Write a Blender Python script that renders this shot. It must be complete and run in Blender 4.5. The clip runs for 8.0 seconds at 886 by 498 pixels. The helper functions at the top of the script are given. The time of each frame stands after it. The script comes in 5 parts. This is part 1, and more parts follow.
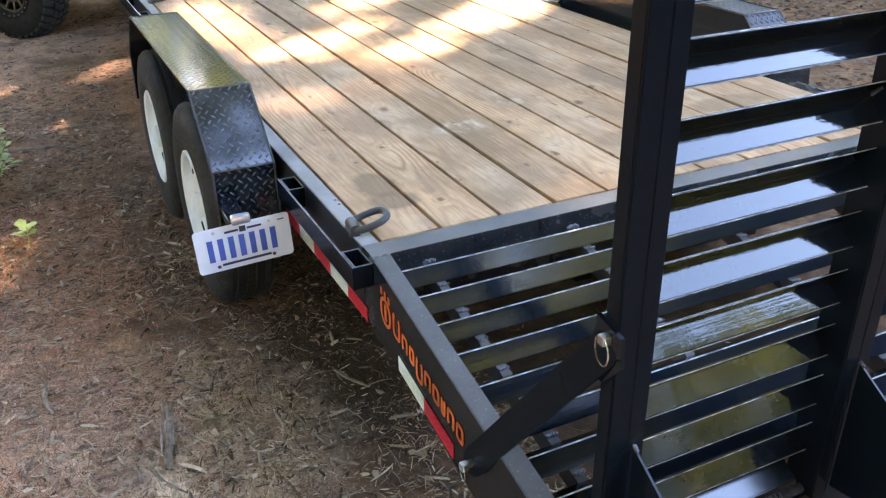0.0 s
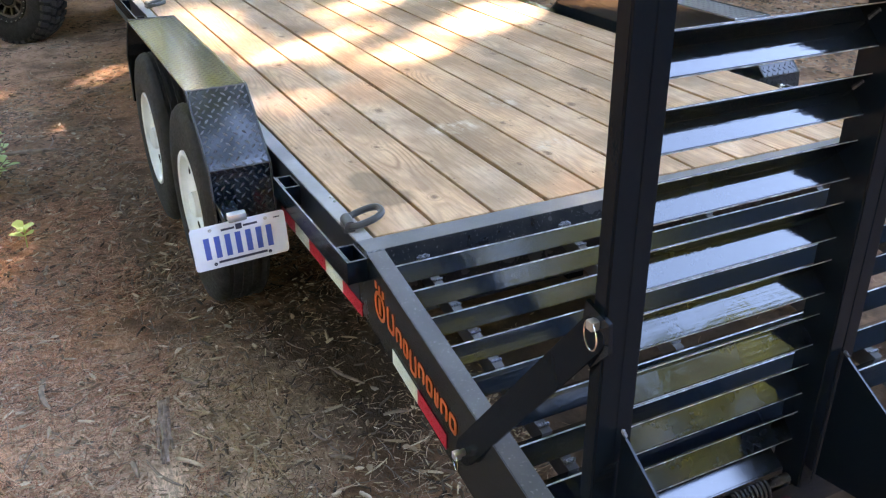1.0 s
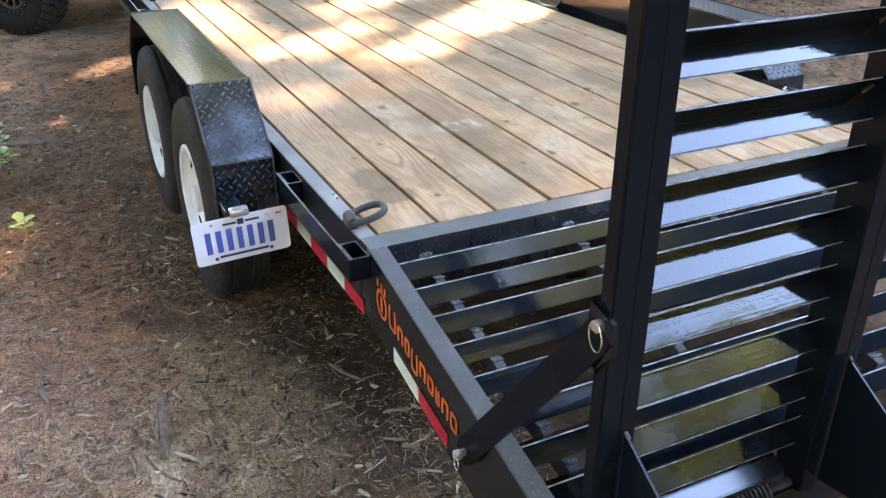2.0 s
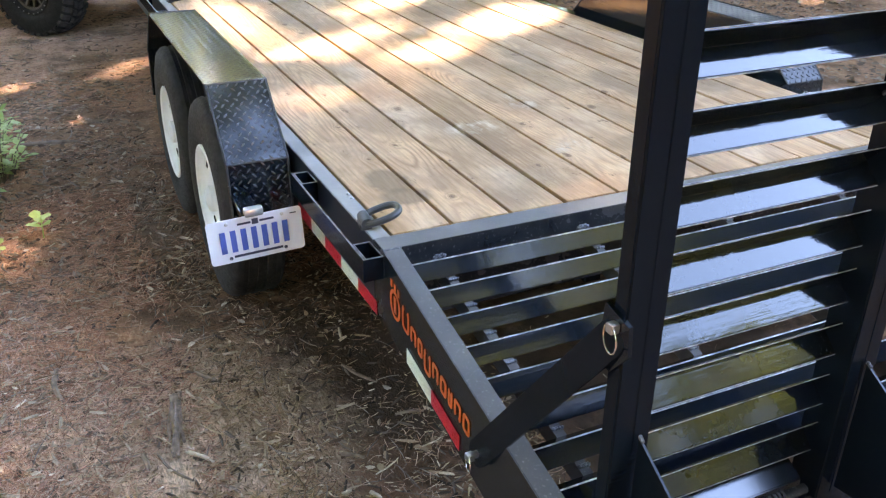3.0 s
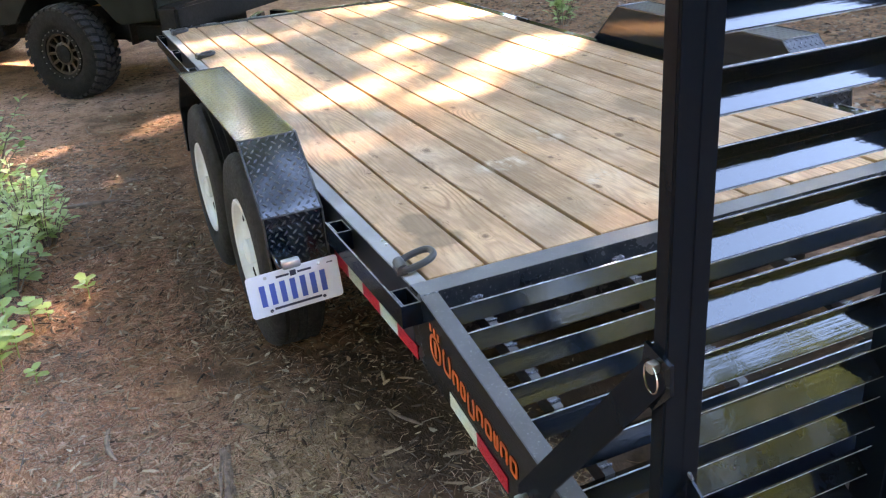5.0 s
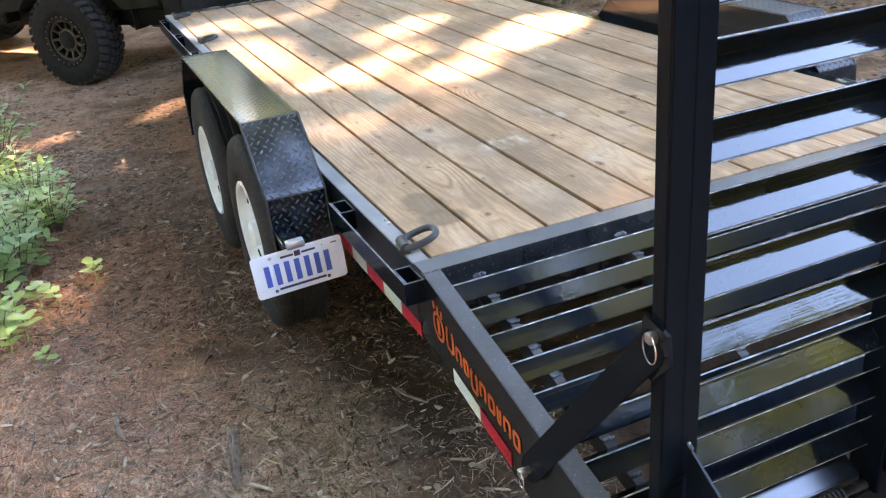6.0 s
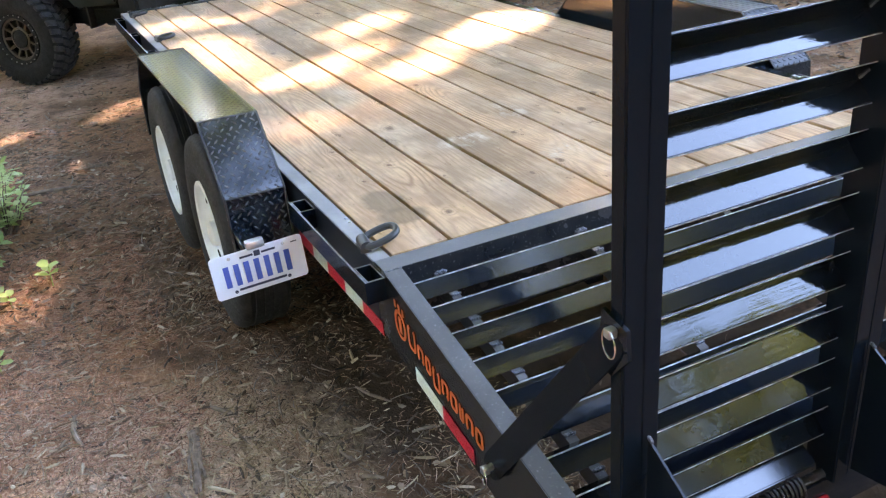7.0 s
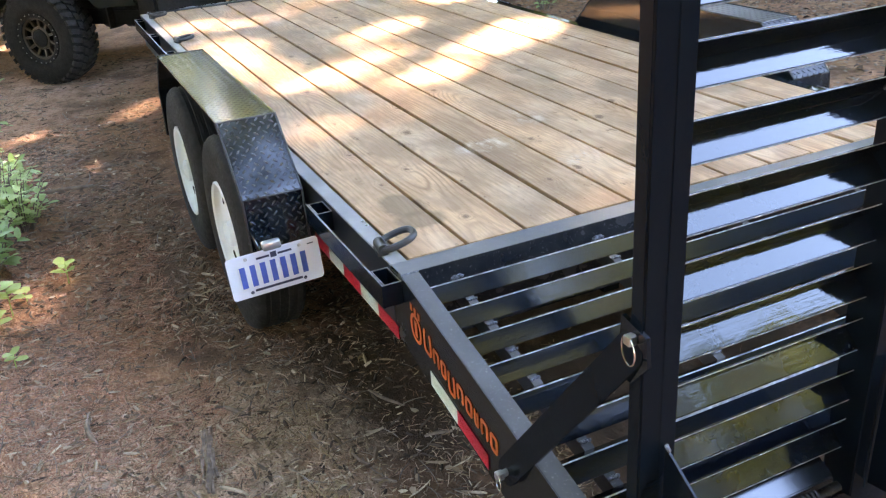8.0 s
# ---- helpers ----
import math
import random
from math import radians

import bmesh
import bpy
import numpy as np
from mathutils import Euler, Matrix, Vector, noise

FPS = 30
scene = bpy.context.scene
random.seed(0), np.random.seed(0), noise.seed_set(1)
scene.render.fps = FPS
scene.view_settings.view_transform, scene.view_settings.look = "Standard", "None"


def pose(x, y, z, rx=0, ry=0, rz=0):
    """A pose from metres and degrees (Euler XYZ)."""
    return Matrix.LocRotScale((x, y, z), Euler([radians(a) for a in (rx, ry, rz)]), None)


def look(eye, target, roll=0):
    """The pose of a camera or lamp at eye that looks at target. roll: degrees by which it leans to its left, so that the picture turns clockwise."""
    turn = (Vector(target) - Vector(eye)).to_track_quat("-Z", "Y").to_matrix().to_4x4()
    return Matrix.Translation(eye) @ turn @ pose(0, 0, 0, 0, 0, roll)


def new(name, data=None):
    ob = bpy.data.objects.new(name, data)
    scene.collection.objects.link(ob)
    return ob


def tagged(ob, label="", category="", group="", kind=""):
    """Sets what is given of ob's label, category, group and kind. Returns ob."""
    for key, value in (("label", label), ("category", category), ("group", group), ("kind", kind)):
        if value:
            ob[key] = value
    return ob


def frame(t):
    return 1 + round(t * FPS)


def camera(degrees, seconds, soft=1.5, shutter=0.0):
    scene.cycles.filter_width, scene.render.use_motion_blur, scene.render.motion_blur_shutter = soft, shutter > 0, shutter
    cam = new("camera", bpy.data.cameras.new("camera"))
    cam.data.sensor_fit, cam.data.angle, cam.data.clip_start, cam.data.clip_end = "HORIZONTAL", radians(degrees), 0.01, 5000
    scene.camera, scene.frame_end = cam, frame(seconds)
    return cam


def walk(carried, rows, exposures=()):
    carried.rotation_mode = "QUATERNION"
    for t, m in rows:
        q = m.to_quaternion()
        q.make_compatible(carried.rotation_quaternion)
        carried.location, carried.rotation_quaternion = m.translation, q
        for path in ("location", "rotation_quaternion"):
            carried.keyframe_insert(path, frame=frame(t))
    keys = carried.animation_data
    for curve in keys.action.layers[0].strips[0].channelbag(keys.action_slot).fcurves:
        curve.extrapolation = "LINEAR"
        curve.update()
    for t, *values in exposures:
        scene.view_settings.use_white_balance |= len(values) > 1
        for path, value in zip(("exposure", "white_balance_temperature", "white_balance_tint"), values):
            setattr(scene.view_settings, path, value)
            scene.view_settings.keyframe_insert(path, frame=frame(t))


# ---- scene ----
cam = camera(54.10, 8.0, soft=1.22)
# seconds, eye x y z, yaw, pitch, roll
ROWS = [
    (0.0, -0.7220, -1.9801, 1.7429, -26.297, -27.413, 0.401),
    (0.2, -0.7302, -1.9956, 1.7402, -25.892, -26.919, -0.098),
    (0.5, -0.7359, -2.0180, 1.7376, -26.273, -26.634, 0.106),
    (0.8, -0.7503, -2.0331, 1.7353, -26.478, -26.717, 0.143),
    (1.0, -0.7393, -2.0264, 1.7266, -26.551, -26.818, 0.235),
    (1.5, -0.7362, -2.0242, 1.7283, -26.972, -27.066, 0.327),
    (1.7, -0.7411, -2.0162, 1.7278, -26.835, -27.110, -0.080),
    (2.8, -0.7475, -2.0105, 1.7081, -25.169, -26.505, -1.202),
    (3.0, -0.7428, -2.0096, 1.7121, -25.149, -26.693, -0.633),
    (3.5, -0.7374, -1.9933, 1.7207, -25.188, -26.785, 0.856),
    (3.8, -0.7424, -1.9930, 1.7450, -24.832, -26.349, 1.521),
    (4.0, -0.7466, -1.9973, 1.7504, -24.609, -25.817, 2.130),
    (4.2, -0.7460, -1.9825, 1.7488, -24.476, -25.131, 2.637),
    (5.3, -0.7328, -2.0225, 1.7540, -24.405, -24.816, 4.059),
    (5.5, -0.7356, -2.0249, 1.7525, -24.214, -25.092, 4.120),
    (5.8, -0.7372, -2.0300, 1.7489, -24.140, -25.459, 4.240),
    (6.0, -0.7306, -2.0343, 1.7442, -24.344, -25.856, 4.584),
    (6.5, -0.7201, -2.0464, 1.7400, -25.834, -26.762, 4.857),
    (6.8, -0.7233, -2.0434, 1.7419, -26.663, -26.344, 4.334),
    (7.0, -0.7175, -2.0315, 1.7374, -26.745, -26.147, 4.207),
    (7.2, -0.7188, -2.0299, 1.7392, -26.651, -25.960, 4.115),
    (7.5, -0.7270, -2.0232, 1.7366, -26.199, -25.754, 3.714),
    (8.0, -0.7352, -2.0266, 1.7346, -25.629, -25.659, 3.512),
]
walk(cam, [(t, pose(x, y, z, 90 + pitch, roll, yaw)) for t, x, y, z, yaw, pitch, roll in ROWS],
     exposures=((0.0, 5.82, 8500, 20), (0.5, 5.74, 8500, 20), (1.0, 5.85, 8500, 20), (3.0, 5.93, 8500, 20), (4.0, 5.87, 8500, 20), (5.5, 5.83, 8500, 20),
                (6.5, 5.91, 8500, 20), (8.0, 5.94, 8500, 20)))

# ---- world, sun, exposure ----
SUN_EL, SUN_AZ = radians(46), math.atan2(0.77, 0.64)
TO_SUN = Vector((math.cos(SUN_EL) * math.sin(SUN_AZ), math.cos(SUN_EL) * math.cos(SUN_AZ), math.sin(SUN_EL)))
world = bpy.data.worlds.new("sky")
scene.world = world
world.use_nodes = True
wn = world.node_tree
sky = wn.nodes.new("ShaderNodeTexSky")
sky.sky_type = "NISHITA"
sky.sun_disc = False
sky.dust_density, sky.ozone_density = 0.25, 5.0
sky.sun_elevation, sky.sun_rotation = SUN_EL, SUN_AZ
wn.nodes["Background"].inputs["Strength"].default_value = 0.15
wn.links.new(sky.outputs[0], wn.nodes["Background"].inputs["Color"])
sun = new("sun", bpy.data.lights.new("sun", "SUN"))
sun.data.energy, sun.data.angle, sun.data.color = 3.3, radians(1.0), (1.0, 0.93, 0.82)
sun.matrix_world = look(TO_SUN * 30, (0, 0, 0))


# ---- materials ----
class Mat:
    """A node material with short helpers."""

    def __init__(self, name, rough=0.5, metal=0.0, spec=0.5):
        self.m = bpy.data.materials.new(name)
        self.m.use_nodes = True
        self.t = self.m.node_tree
        self.b = self.t.nodes["Principled BSDF"]
        self.b.inputs["Roughness"].default_value = rough
        self.b.inputs["Metallic"].default_value = metal
        self.b.inputs["Specular IOR Level"].default_value = spec

    def n(self, kind, **ins):
        nd = self.t.nodes.new(kind)
        for k, v in ins.items():
            if hasattr(v, "is_output"):
                self.t.links.new(v, nd.inputs[k])
            else:
                nd.inputs[k].default_value = v
        return nd

    def put(self, socket, v):
        if hasattr(v, "is_output"):
            self.t.links.new(v, self.b.inputs[socket])
        else:
            self.b.inputs[socket].default_value = v

    def coords(self, scale=(1, 1, 1)):
        g = self.t.nodes.new("ShaderNodeNewGeometry")
        mp = self.t.nodes.new("ShaderNodeMapping")
        mp.inputs["Scale"].default_value = scale
        self.t.links.new(g.outputs["Position"], mp.inputs["Vector"])
        return mp.outputs[0]

    def noise(self, vec, scale, detail=4.0, rough=0.55, dist=0.0):
        nd = self.n("ShaderNodeTexNoise", Vector=vec, Scale=scale, Detail=detail, Roughness=rough, Distortion=dist)
        return nd.outputs[0]

    def ramp(self, fac, *stops):
        nd = self.n("ShaderNodeValToRGB", Fac=fac)
        el = nd.color_ramp.elements
        while len(el) < len(stops):
            el.new(0.5)
        for e, (p, c) in zip(el, stops):
            e.position = p
            e.color = (c, c, c, 1) if isinstance(c, (int, float)) else (*c, 1)
        return nd.outputs[0]

    def mix(self, fac, a, b, mode="MIX"):
        nd = self.t.nodes.new("ShaderNodeMix")
        nd.data_type, nd.blend_type = "RGBA", mode
        for idx, v in ((0, fac), (6, a), (7, b)):
            if hasattr(v, "is_output"):
                self.t.links.new(v, nd.inputs[idx])
            elif idx:
                nd.inputs[idx].default_value = (*v, 1) if len(v) == 3 else v
            else:
                nd.inputs[idx].default_value = v
        return nd.outputs[2]

    def math(self, op, a, b=0.0, clamp=False):
        nd = self.t.nodes.new("ShaderNodeMath")
        nd.operation, nd.use_clamp = op, clamp
        for k, v in enumerate((a, b)):
            if hasattr(v, "is_output"):
                self.t.links.new(v, nd.inputs[k])
            else:
                nd.inputs[k].default_value = v
        return nd.outputs[0]

    def bump(self, height, strength, distance):
        nd = self.n("ShaderNodeBump", Height=height, Strength=strength, Distance=distance)
        self.put("Normal", nd.outputs[0])
        return nd


def plain(name, col, rough, metal=0.0, var=0.25, scale=12.0, bump=0.0, spec=0.5):
    """A surface in one paint with grain and patchy wear."""
    m = Mat(name, rough, metal, spec)
    v = m.coords()
    f = m.noise(v, scale, 5.0)
    dark = tuple(c * (1 - var) for c in col)
    light = tuple(min(1, c * (1 + var)) for c in col)
    m.put("Base Color", m.ramp(f, (0.3, dark), (0.7, light)))
    r = m.noise(v, scale * 4, 3.0)
    m.put("Roughness", m.ramp(r, (0.3, max(0.02, rough * 0.8)), (0.75, min(1, rough * 1.25))))
    if bump:
        m.bump(m.noise(v, scale * 12, 2.0), bump, 0.002)
    return m.m


def paint_black(name, rough, dust, wave=0.03, cover=0.35, settle=0.0, spec=0.5, specks=0.0):
    """Gloss black paint on steel: slight waviness, dust film and specks; settle adds dust where it lies level."""
    m = Mat(name, rough, 0.0, spec)
    v = m.coords()
    film = m.noise(v, 5.0, 6.0, 0.6)
    speck = m.noise(v, 160.0, 2.0)
    d = m.math("ADD", m.math("MULTIPLY", m.ramp(film, (cover, 0.0), (cover + 0.4, 1.0)), dust),
               m.math("MULTIPLY", m.ramp(speck, (0.66, 0.0), (0.74, 1.0)), dust * 1.2), True)
    if settle:
        sep = m.n("ShaderNodeSeparateXYZ", Vector=m.t.nodes.new("ShaderNodeNewGeometry").outputs["True Normal"])
        lev = m.math("MULTIPLY", m.ramp(sep.outputs[2], (0.9, 0.0), (0.97, 1.0)), m.math("ADD", m.math("ADD", m.math("MULTIPLY", film, settle * 1.2), settle * 0.4), m.math("MULTIPLY", m.ramp(speck, (0.62, 0.0), (0.7, 1.0)), specks)))
        d = m.math("ADD", d, lev, True)
    m.put("Base Color", m.mix(d, (0.0048, 0.0086, 0.0131), (0.33, 0.302, 0.272)))
    m.put("Roughness", m.math("ADD", m.math("MULTIPLY", d, 0.5), rough, True))
    m.b.inputs["IOR"].default_value = 1.5
    runs = m.noise(m.coords((0.25, 14.0, 14.0)), 9.0, 3.0)
    peel = m.math("ADD", m.noise(v, 35.0, 2.0), m.math("MULTIPLY", m.noise(v, 210.0, 2.0), 0.22))
    m.bump(m.math("ADD", peel, m.math("MULTIPLY", runs, 0.8)), wave, 0.004)
    return m.m


STEEL = paint_black("black_paint", 0.06, 0.012, 0.055, spec=0.32)
STEEL_FLAT = paint_black("black_paint_flat", 0.22, 0.0, 0.02, spec=0.12)
STEEL_SATIN = paint_black("black_paint_satin", 0.1, 0.01, 0.075, spec=0.5)
STEEL_DUSTY = paint_black("black_paint_dusty", 0.2, 0.3)
# paler paint for the stringers, standing in for sky reflected in their tops
STEEL_SHEEN = paint_black("black_paint_sheen", 0.22, 0.32, 0.03, 0.22)
RAIL_TOP = paint_black("black_paint_grimy", 0.4, 0.04, settle=0.85)
STEEL_TRODDEN = paint_black("black_paint_trodden", 0.2, 0.02, settle=0.05, spec=0.5)
STEEL_HEADER = paint_black("black_paint_walked_on", 0.24, 0.12, settle=0.36, specks=0.15)
STEEL_WORN = paint_black("black_paint_scuffed", 0.24, 0.035, settle=0.27, specks=0.3)
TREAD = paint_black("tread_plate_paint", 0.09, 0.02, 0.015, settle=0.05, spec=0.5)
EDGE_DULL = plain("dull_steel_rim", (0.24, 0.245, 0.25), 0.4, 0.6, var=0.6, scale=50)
# sky glint on the steel edges put into the colour, besides rubbed paint
EDGE = plain("bright_steel_edge", (0.5, 0.51, 0.52), 0.35, 0.6, var=0.6, scale=50)
# duller copy for the far fender, weakening the sky mirrored in it
TREAD_FAR = paint_black("tread_plate_far", 0.34, 0.12, 0.02, settle=0.15, spec=0.3)
# dimmer bars for the upright faces, their weaker light put into the paint
TREAD_DIM = paint_black("tread_plate_dim", 0.16, 0.14, 0.01, 0.25, spec=0.5)
# paler bars for the slopes: rubbed paint, plus glints put into the colour
TREAD_PROUD = paint_black("tread_plate_rubbed_glint", 0.13, 0.3, 0.01, 0.2, spec=0.6)
RING = paint_black("worn_ring_paint", 0.4, 0.12, 0.05, 0.2)
BEAD = paint_black("painted_bead", 0.16, 0.22, 0.05, 0.2)
STICK = plain("weathered_stick", (0.2, 0.138, 0.095), 0.85, var=0.5, scale=30, bump=0.6)
RUBBER = plain("tyre_rubber", (0.021, 0.0205, 0.0205), 0.75, var=0.35, scale=20, bump=0.3, spec=0.25)
RUBBER_DUSTY = plain("dusty_rubber", (0.02, 0.019, 0.018), 0.8, var=0.4, scale=14, bump=0.4)
RIM_WHITE = plain("white_wheel_paint", (0.66, 0.68, 0.67), 0.4, var=0.16, scale=7)
RUBBER_BLACK = plain("mud_tyre_rubber", (0.011, 0.011, 0.011), 0.75, var=0.35, scale=20, bump=0.3, spec=0.2)
RIM_BRONZE = plain("bronze_wheel_paint", (0.042, 0.032, 0.022), 0.45, 0.4, var=0.25)
CHROME = plain("chrome", (0.8, 0.8, 0.8), 0.12, 1.0, var=0.08)
BOLT_DULL = plain("dull_bolt", (0.2, 0.2, 0.195), 0.5, 0.8, var=0.2, scale=40)
ZINC = plain("zinc_plate", (0.55, 0.55, 0.53), 0.35, 1.0, var=0.2, scale=40)
WELD = plain("painted_weld", (0.11, 0.115, 0.125), 0.3, 0.3, var=0.6, scale=60, bump=0.6)
PLATE_WHITE = plain("plate_white", (0.74, 0.78, 0.84), 0.35, var=0.04)
PLATE_BLUE = plain("plate_blue", (0.06, 0.12, 0.45), 0.4, var=0.1)
PLATE_DARK = plain("plate_dark", (0.03, 0.04, 0.08), 0.4, var=0.1)
ORANGE = plain("orange_decal", (0.62, 0.11, 0.025), 0.45, var=0.12)
TAPE_RED = plain("reflective_red", (0.5, 0.015, 0.03), 0.3, var=0.12, scale=60)
TAPE_WHITE = plain("reflective_white", (0.62, 0.68, 0.58), 0.3, var=0.1, scale=60)
LAMP_CLEAR = plain("clear_lamp_lens", (0.5, 0.51, 0.52), 0.18, 0.6, var=0.12, scale=40)
LAMP_RED = plain("red_lens", (0.6, 0.02, 0.03), 0.2, var=0.1)
TRUCK_GREEN = plain("truck_paint", (0.013, 0.016, 0.014), 0.55, var=0.3, scale=6, spec=0.07)
TRUCK_BLACK = plain("truck_plastic", (0.01, 0.01, 0.01), 0.75, var=0.3, scale=14, bump=0.3, spec=0.2)
BARK = plain("bark", (0.1, 0.075, 0.055), 0.9, var=0.5, scale=9, bump=1.0)
SPRING = plain("greased_steel", (0.03, 0.03, 0.032), 0.3, 0.6, var=0.3)


def wood_material():
    m = Mat("treated_pine", 0.62, 0.0, 0.3)
    t = m.t
    info = t.nodes.new("ShaderNodeObjectInfo")
    g = t.nodes.new("ShaderNodeNewGeometry")
    shift = m.math("MULTIPLY", info.outputs["Random"], 37.0)
    comb = m.n("ShaderNodeCombineXYZ", X=shift, Y=shift, Z=shift)
    add = t.nodes.new("ShaderNodeVectorMath")
    t.links.new(g.outputs["Position"], add.inputs[0])
    t.links.new(comb.outputs[0], add.inputs[1])
    mp = m.n("ShaderNodeMapping", Vector=add.outputs[0])
    mp.inputs["Scale"].default_value = (1.0, 0.07, 1.0)
    warp = m.noise(mp.outputs[0], 7.0, 3.0)
    sep = m.n("ShaderNodeSeparateXYZ", Vector=mp.outputs[0])
    pos = t.nodes.new("ShaderNodeSeparateXYZ")
    t.links.new(g.outputs["Position"], pos.inputs[0])
    wob = m.math("MULTIPLY", m.math("SUBTRACT", m.noise(g.outputs["Position"], 30.0, 2.0), 0.5), 0.03)

    def spot(cx, cy, rx, ry):
        dx = m.math("DIVIDE", m.math("ADD", m.math("SUBTRACT", pos.outputs[0], cx), wob), rx)
        dy = m.math("DIVIDE", m.math("ADD", m.math("SUBTRACT", pos.outputs[1], cy), wob), ry)
        return m.math("SQRT", m.math("ADD", m.math("MULTIPLY", dx, dx), m.math("MULTIPLY", dy, dy)))

    rounds = [spot(cx, cy, r, r * 1.5) for cx, cy, r in KNOTS]
    swirl = 0.0
    for d in rounds:
        swirl = m.math("ADD", m.math("MULTIPLY", m.math("DIVIDE", 1.0, m.math("ADD", m.math("MULTIPLY", d, d), 0.7)), 30.0), swirl)
    # flat-sawn growth rings: arches where the cut runs out of the log, bent round the knots
    across = m.math("SUBTRACT", m.math("FRACT", m.math("DIVIDE", m.math("SUBTRACT", pos.outputs[0], 0.0538), 0.1903)), 0.5)
    across = m.math("MULTIPLY", m.math("ADD", across, m.math("MULTIPLY", m.math("SUBTRACT", info.outputs["Random"], 0.5), 0.5)), 0.1903)
    along = m.n("ShaderNodeMapping", Vector=add.outputs[0])
    along.inputs["Scale"].default_value = (0.5, 1.0, 0.5)
    deep = m.math("ADD", m.math("MULTIPLY", m.noise(along.outputs[0], 0.8, 2.0), 0.22), -0.05)
    radius = m.math("SQRT", m.math("ADD", m.math("MULTIPLY", across, across), m.math("MULTIPLY", deep, deep)))
    ph = m.math("ADD", m.math("MULTIPLY", radius, 520.0), m.math("ADD", m.math("MULTIPLY", warp, 16.0), m.math("MULTIPLY", swirl, 0.6)))
    ring = m.math("ADD", m.math("MULTIPLY", m.math("SINE", ph), 0.5), 0.5)
    fine = m.noise(mp.outputs[0], 160.0, 4.0, 0.6)
    blotch = m.noise(g.outputs["Position"], 3.2, 5.0)
    col = m.mix(m.math("MULTIPLY", m.math("POWER", ring, 2.2), m.ramp(m.noise(g.outputs["Position"], 2.3, 3.0), (0.35, 0.3), (0.65, 0.95))), (0.47, 0.315, 0.198), (0.25, 0.145, 0.084))
    col = m.mix(m.ramp(fine, (0.42, 0.0), (0.78, 0.6)), col, (0.2, 0.13, 0.082))
    col = m.mix(m.ramp(blotch, (0.45, 0.0), (0.7, 0.65)), col, (0.46, 0.36, 0.27))
    grime = m.noise(m.coords((1.0, 0.5, 1.0)), 5.5, 5.0, 0.6)
    col = m.mix(m.ramp(grime, (0.46, 0.0), (0.63, 0.7)), col, (0.215, 0.14, 0.09))
    # brown heartwood streaks, different on each board
    heart = m.n("ShaderNodeMapping", Vector=add.outputs[0])
    heart.inputs["Scale"].default_value = (5.0, 0.55, 1.0)
    col = m.mix(m.ramp(m.noise(heart.outputs[0], 2.6, 4.0, 0.6), (0.48, 0.0), (0.66, 0.7)), col, (0.28, 0.175, 0.105))
    specks = m.noise(g.outputs["Position"], 95.0, 2.0)
    col = m.mix(m.ramp(specks, (0.7, 0.0), (0.76, 0.7)), col, (0.12, 0.075, 0.045))
    pits = m.noise(m.coords((1.0, 0.45, 1.0)), 21.0, 5.0, 0.7)
    col = m.mix(m.ramp(pits, (0.63, 0.0), (0.68, 0.75)), col, (0.12, 0.07, 0.042))
    tint = m.ramp(info.outputs["Random"], (0.0, (0.84, 0.82, 0.8)), (0.5, (1.1, 1.06, 1.02)), (1.0, (0.96, 0.98, 1.0)))
    col = m.mix(1.0, col, tint, "MULTIPLY")
    for d in rounds:
        col = m.mix(m.ramp(d, (0.25, 0.9), (0.34, 0.6), (0.48, 0.75), (0.62, 0.2), (1.3, 0.0)), col, (0.11, 0.055, 0.028))
    for cx, cy, rx, ry, a in STAINS:
        d = spot(cx, cy, rx, ry)
        col = m.mix(m.ramp(d, (0.72, a), (1.0, 0.0)), col, (0.155, 0.105, 0.066))
    rub = m.noise(m.coords((1.0, 0.5, 1.0)), 22.0, 4.0, 0.65)
    for cx, cy, rx, ry, a in SCOURED:
        d = spot(cx, cy, rx, ry)
        col = m.mix(m.math("MULTIPLY", m.ramp(m.math("ADD", d, m.math("MULTIPLY", fine, 0.5)), (0.6, a), (1.35, 0.0)), m.ramp(rub, (0.45, 0.0), (0.6, 1.0))), col, (0.5, 0.43, 0.35))
    m.put("Base Color", m.mix(1.0, col, (1.25, 1.13, 1.0), "MULTIPLY"))
    m.put("Roughness", m.ramp(fine, (0.3, 0.5), (0.8, 0.75)))
    m.bump(m.math("ADD", fine, m.math("MULTIPLY", ring, 0.6)), 0.25, 0.002)
    return m.m


KNOTS = [(0.509, 1.052, 0.03), (0.433, 0.931, 0.022), (0.208, 0.575, 0.012), (0.342, 0.669, 0.016), (0.217, 0.923, 0.01), (0.522, 2.694, 0.028),
         (0.546, 2.457, 0.026), (0.597, 3.267, 0.026), (1.23, 0.77, 0.028), (0.33, 0.18, 0.016), (0.86, 1.55, 0.024), (0.612, 1.396, 0.016),
         (1.05, 2.45, 0.03), (1.35, 1.62, 0.025),  (0.843, 0.339, 0.022), (0.701, 0.293, 0.016), (1.4, 0.927, 0.022), (1.567, 1.07, 0.018), (0.87, 0.693, 0.018), (1.9, 2.056, 0.022), (1.8, 2.1, 0.026), (0.36, 1.9, 0.02),
         (0.3, 3.4, 0.026), (1.1, 3.6, 0.028), (1.5, 3.1, 0.026)]
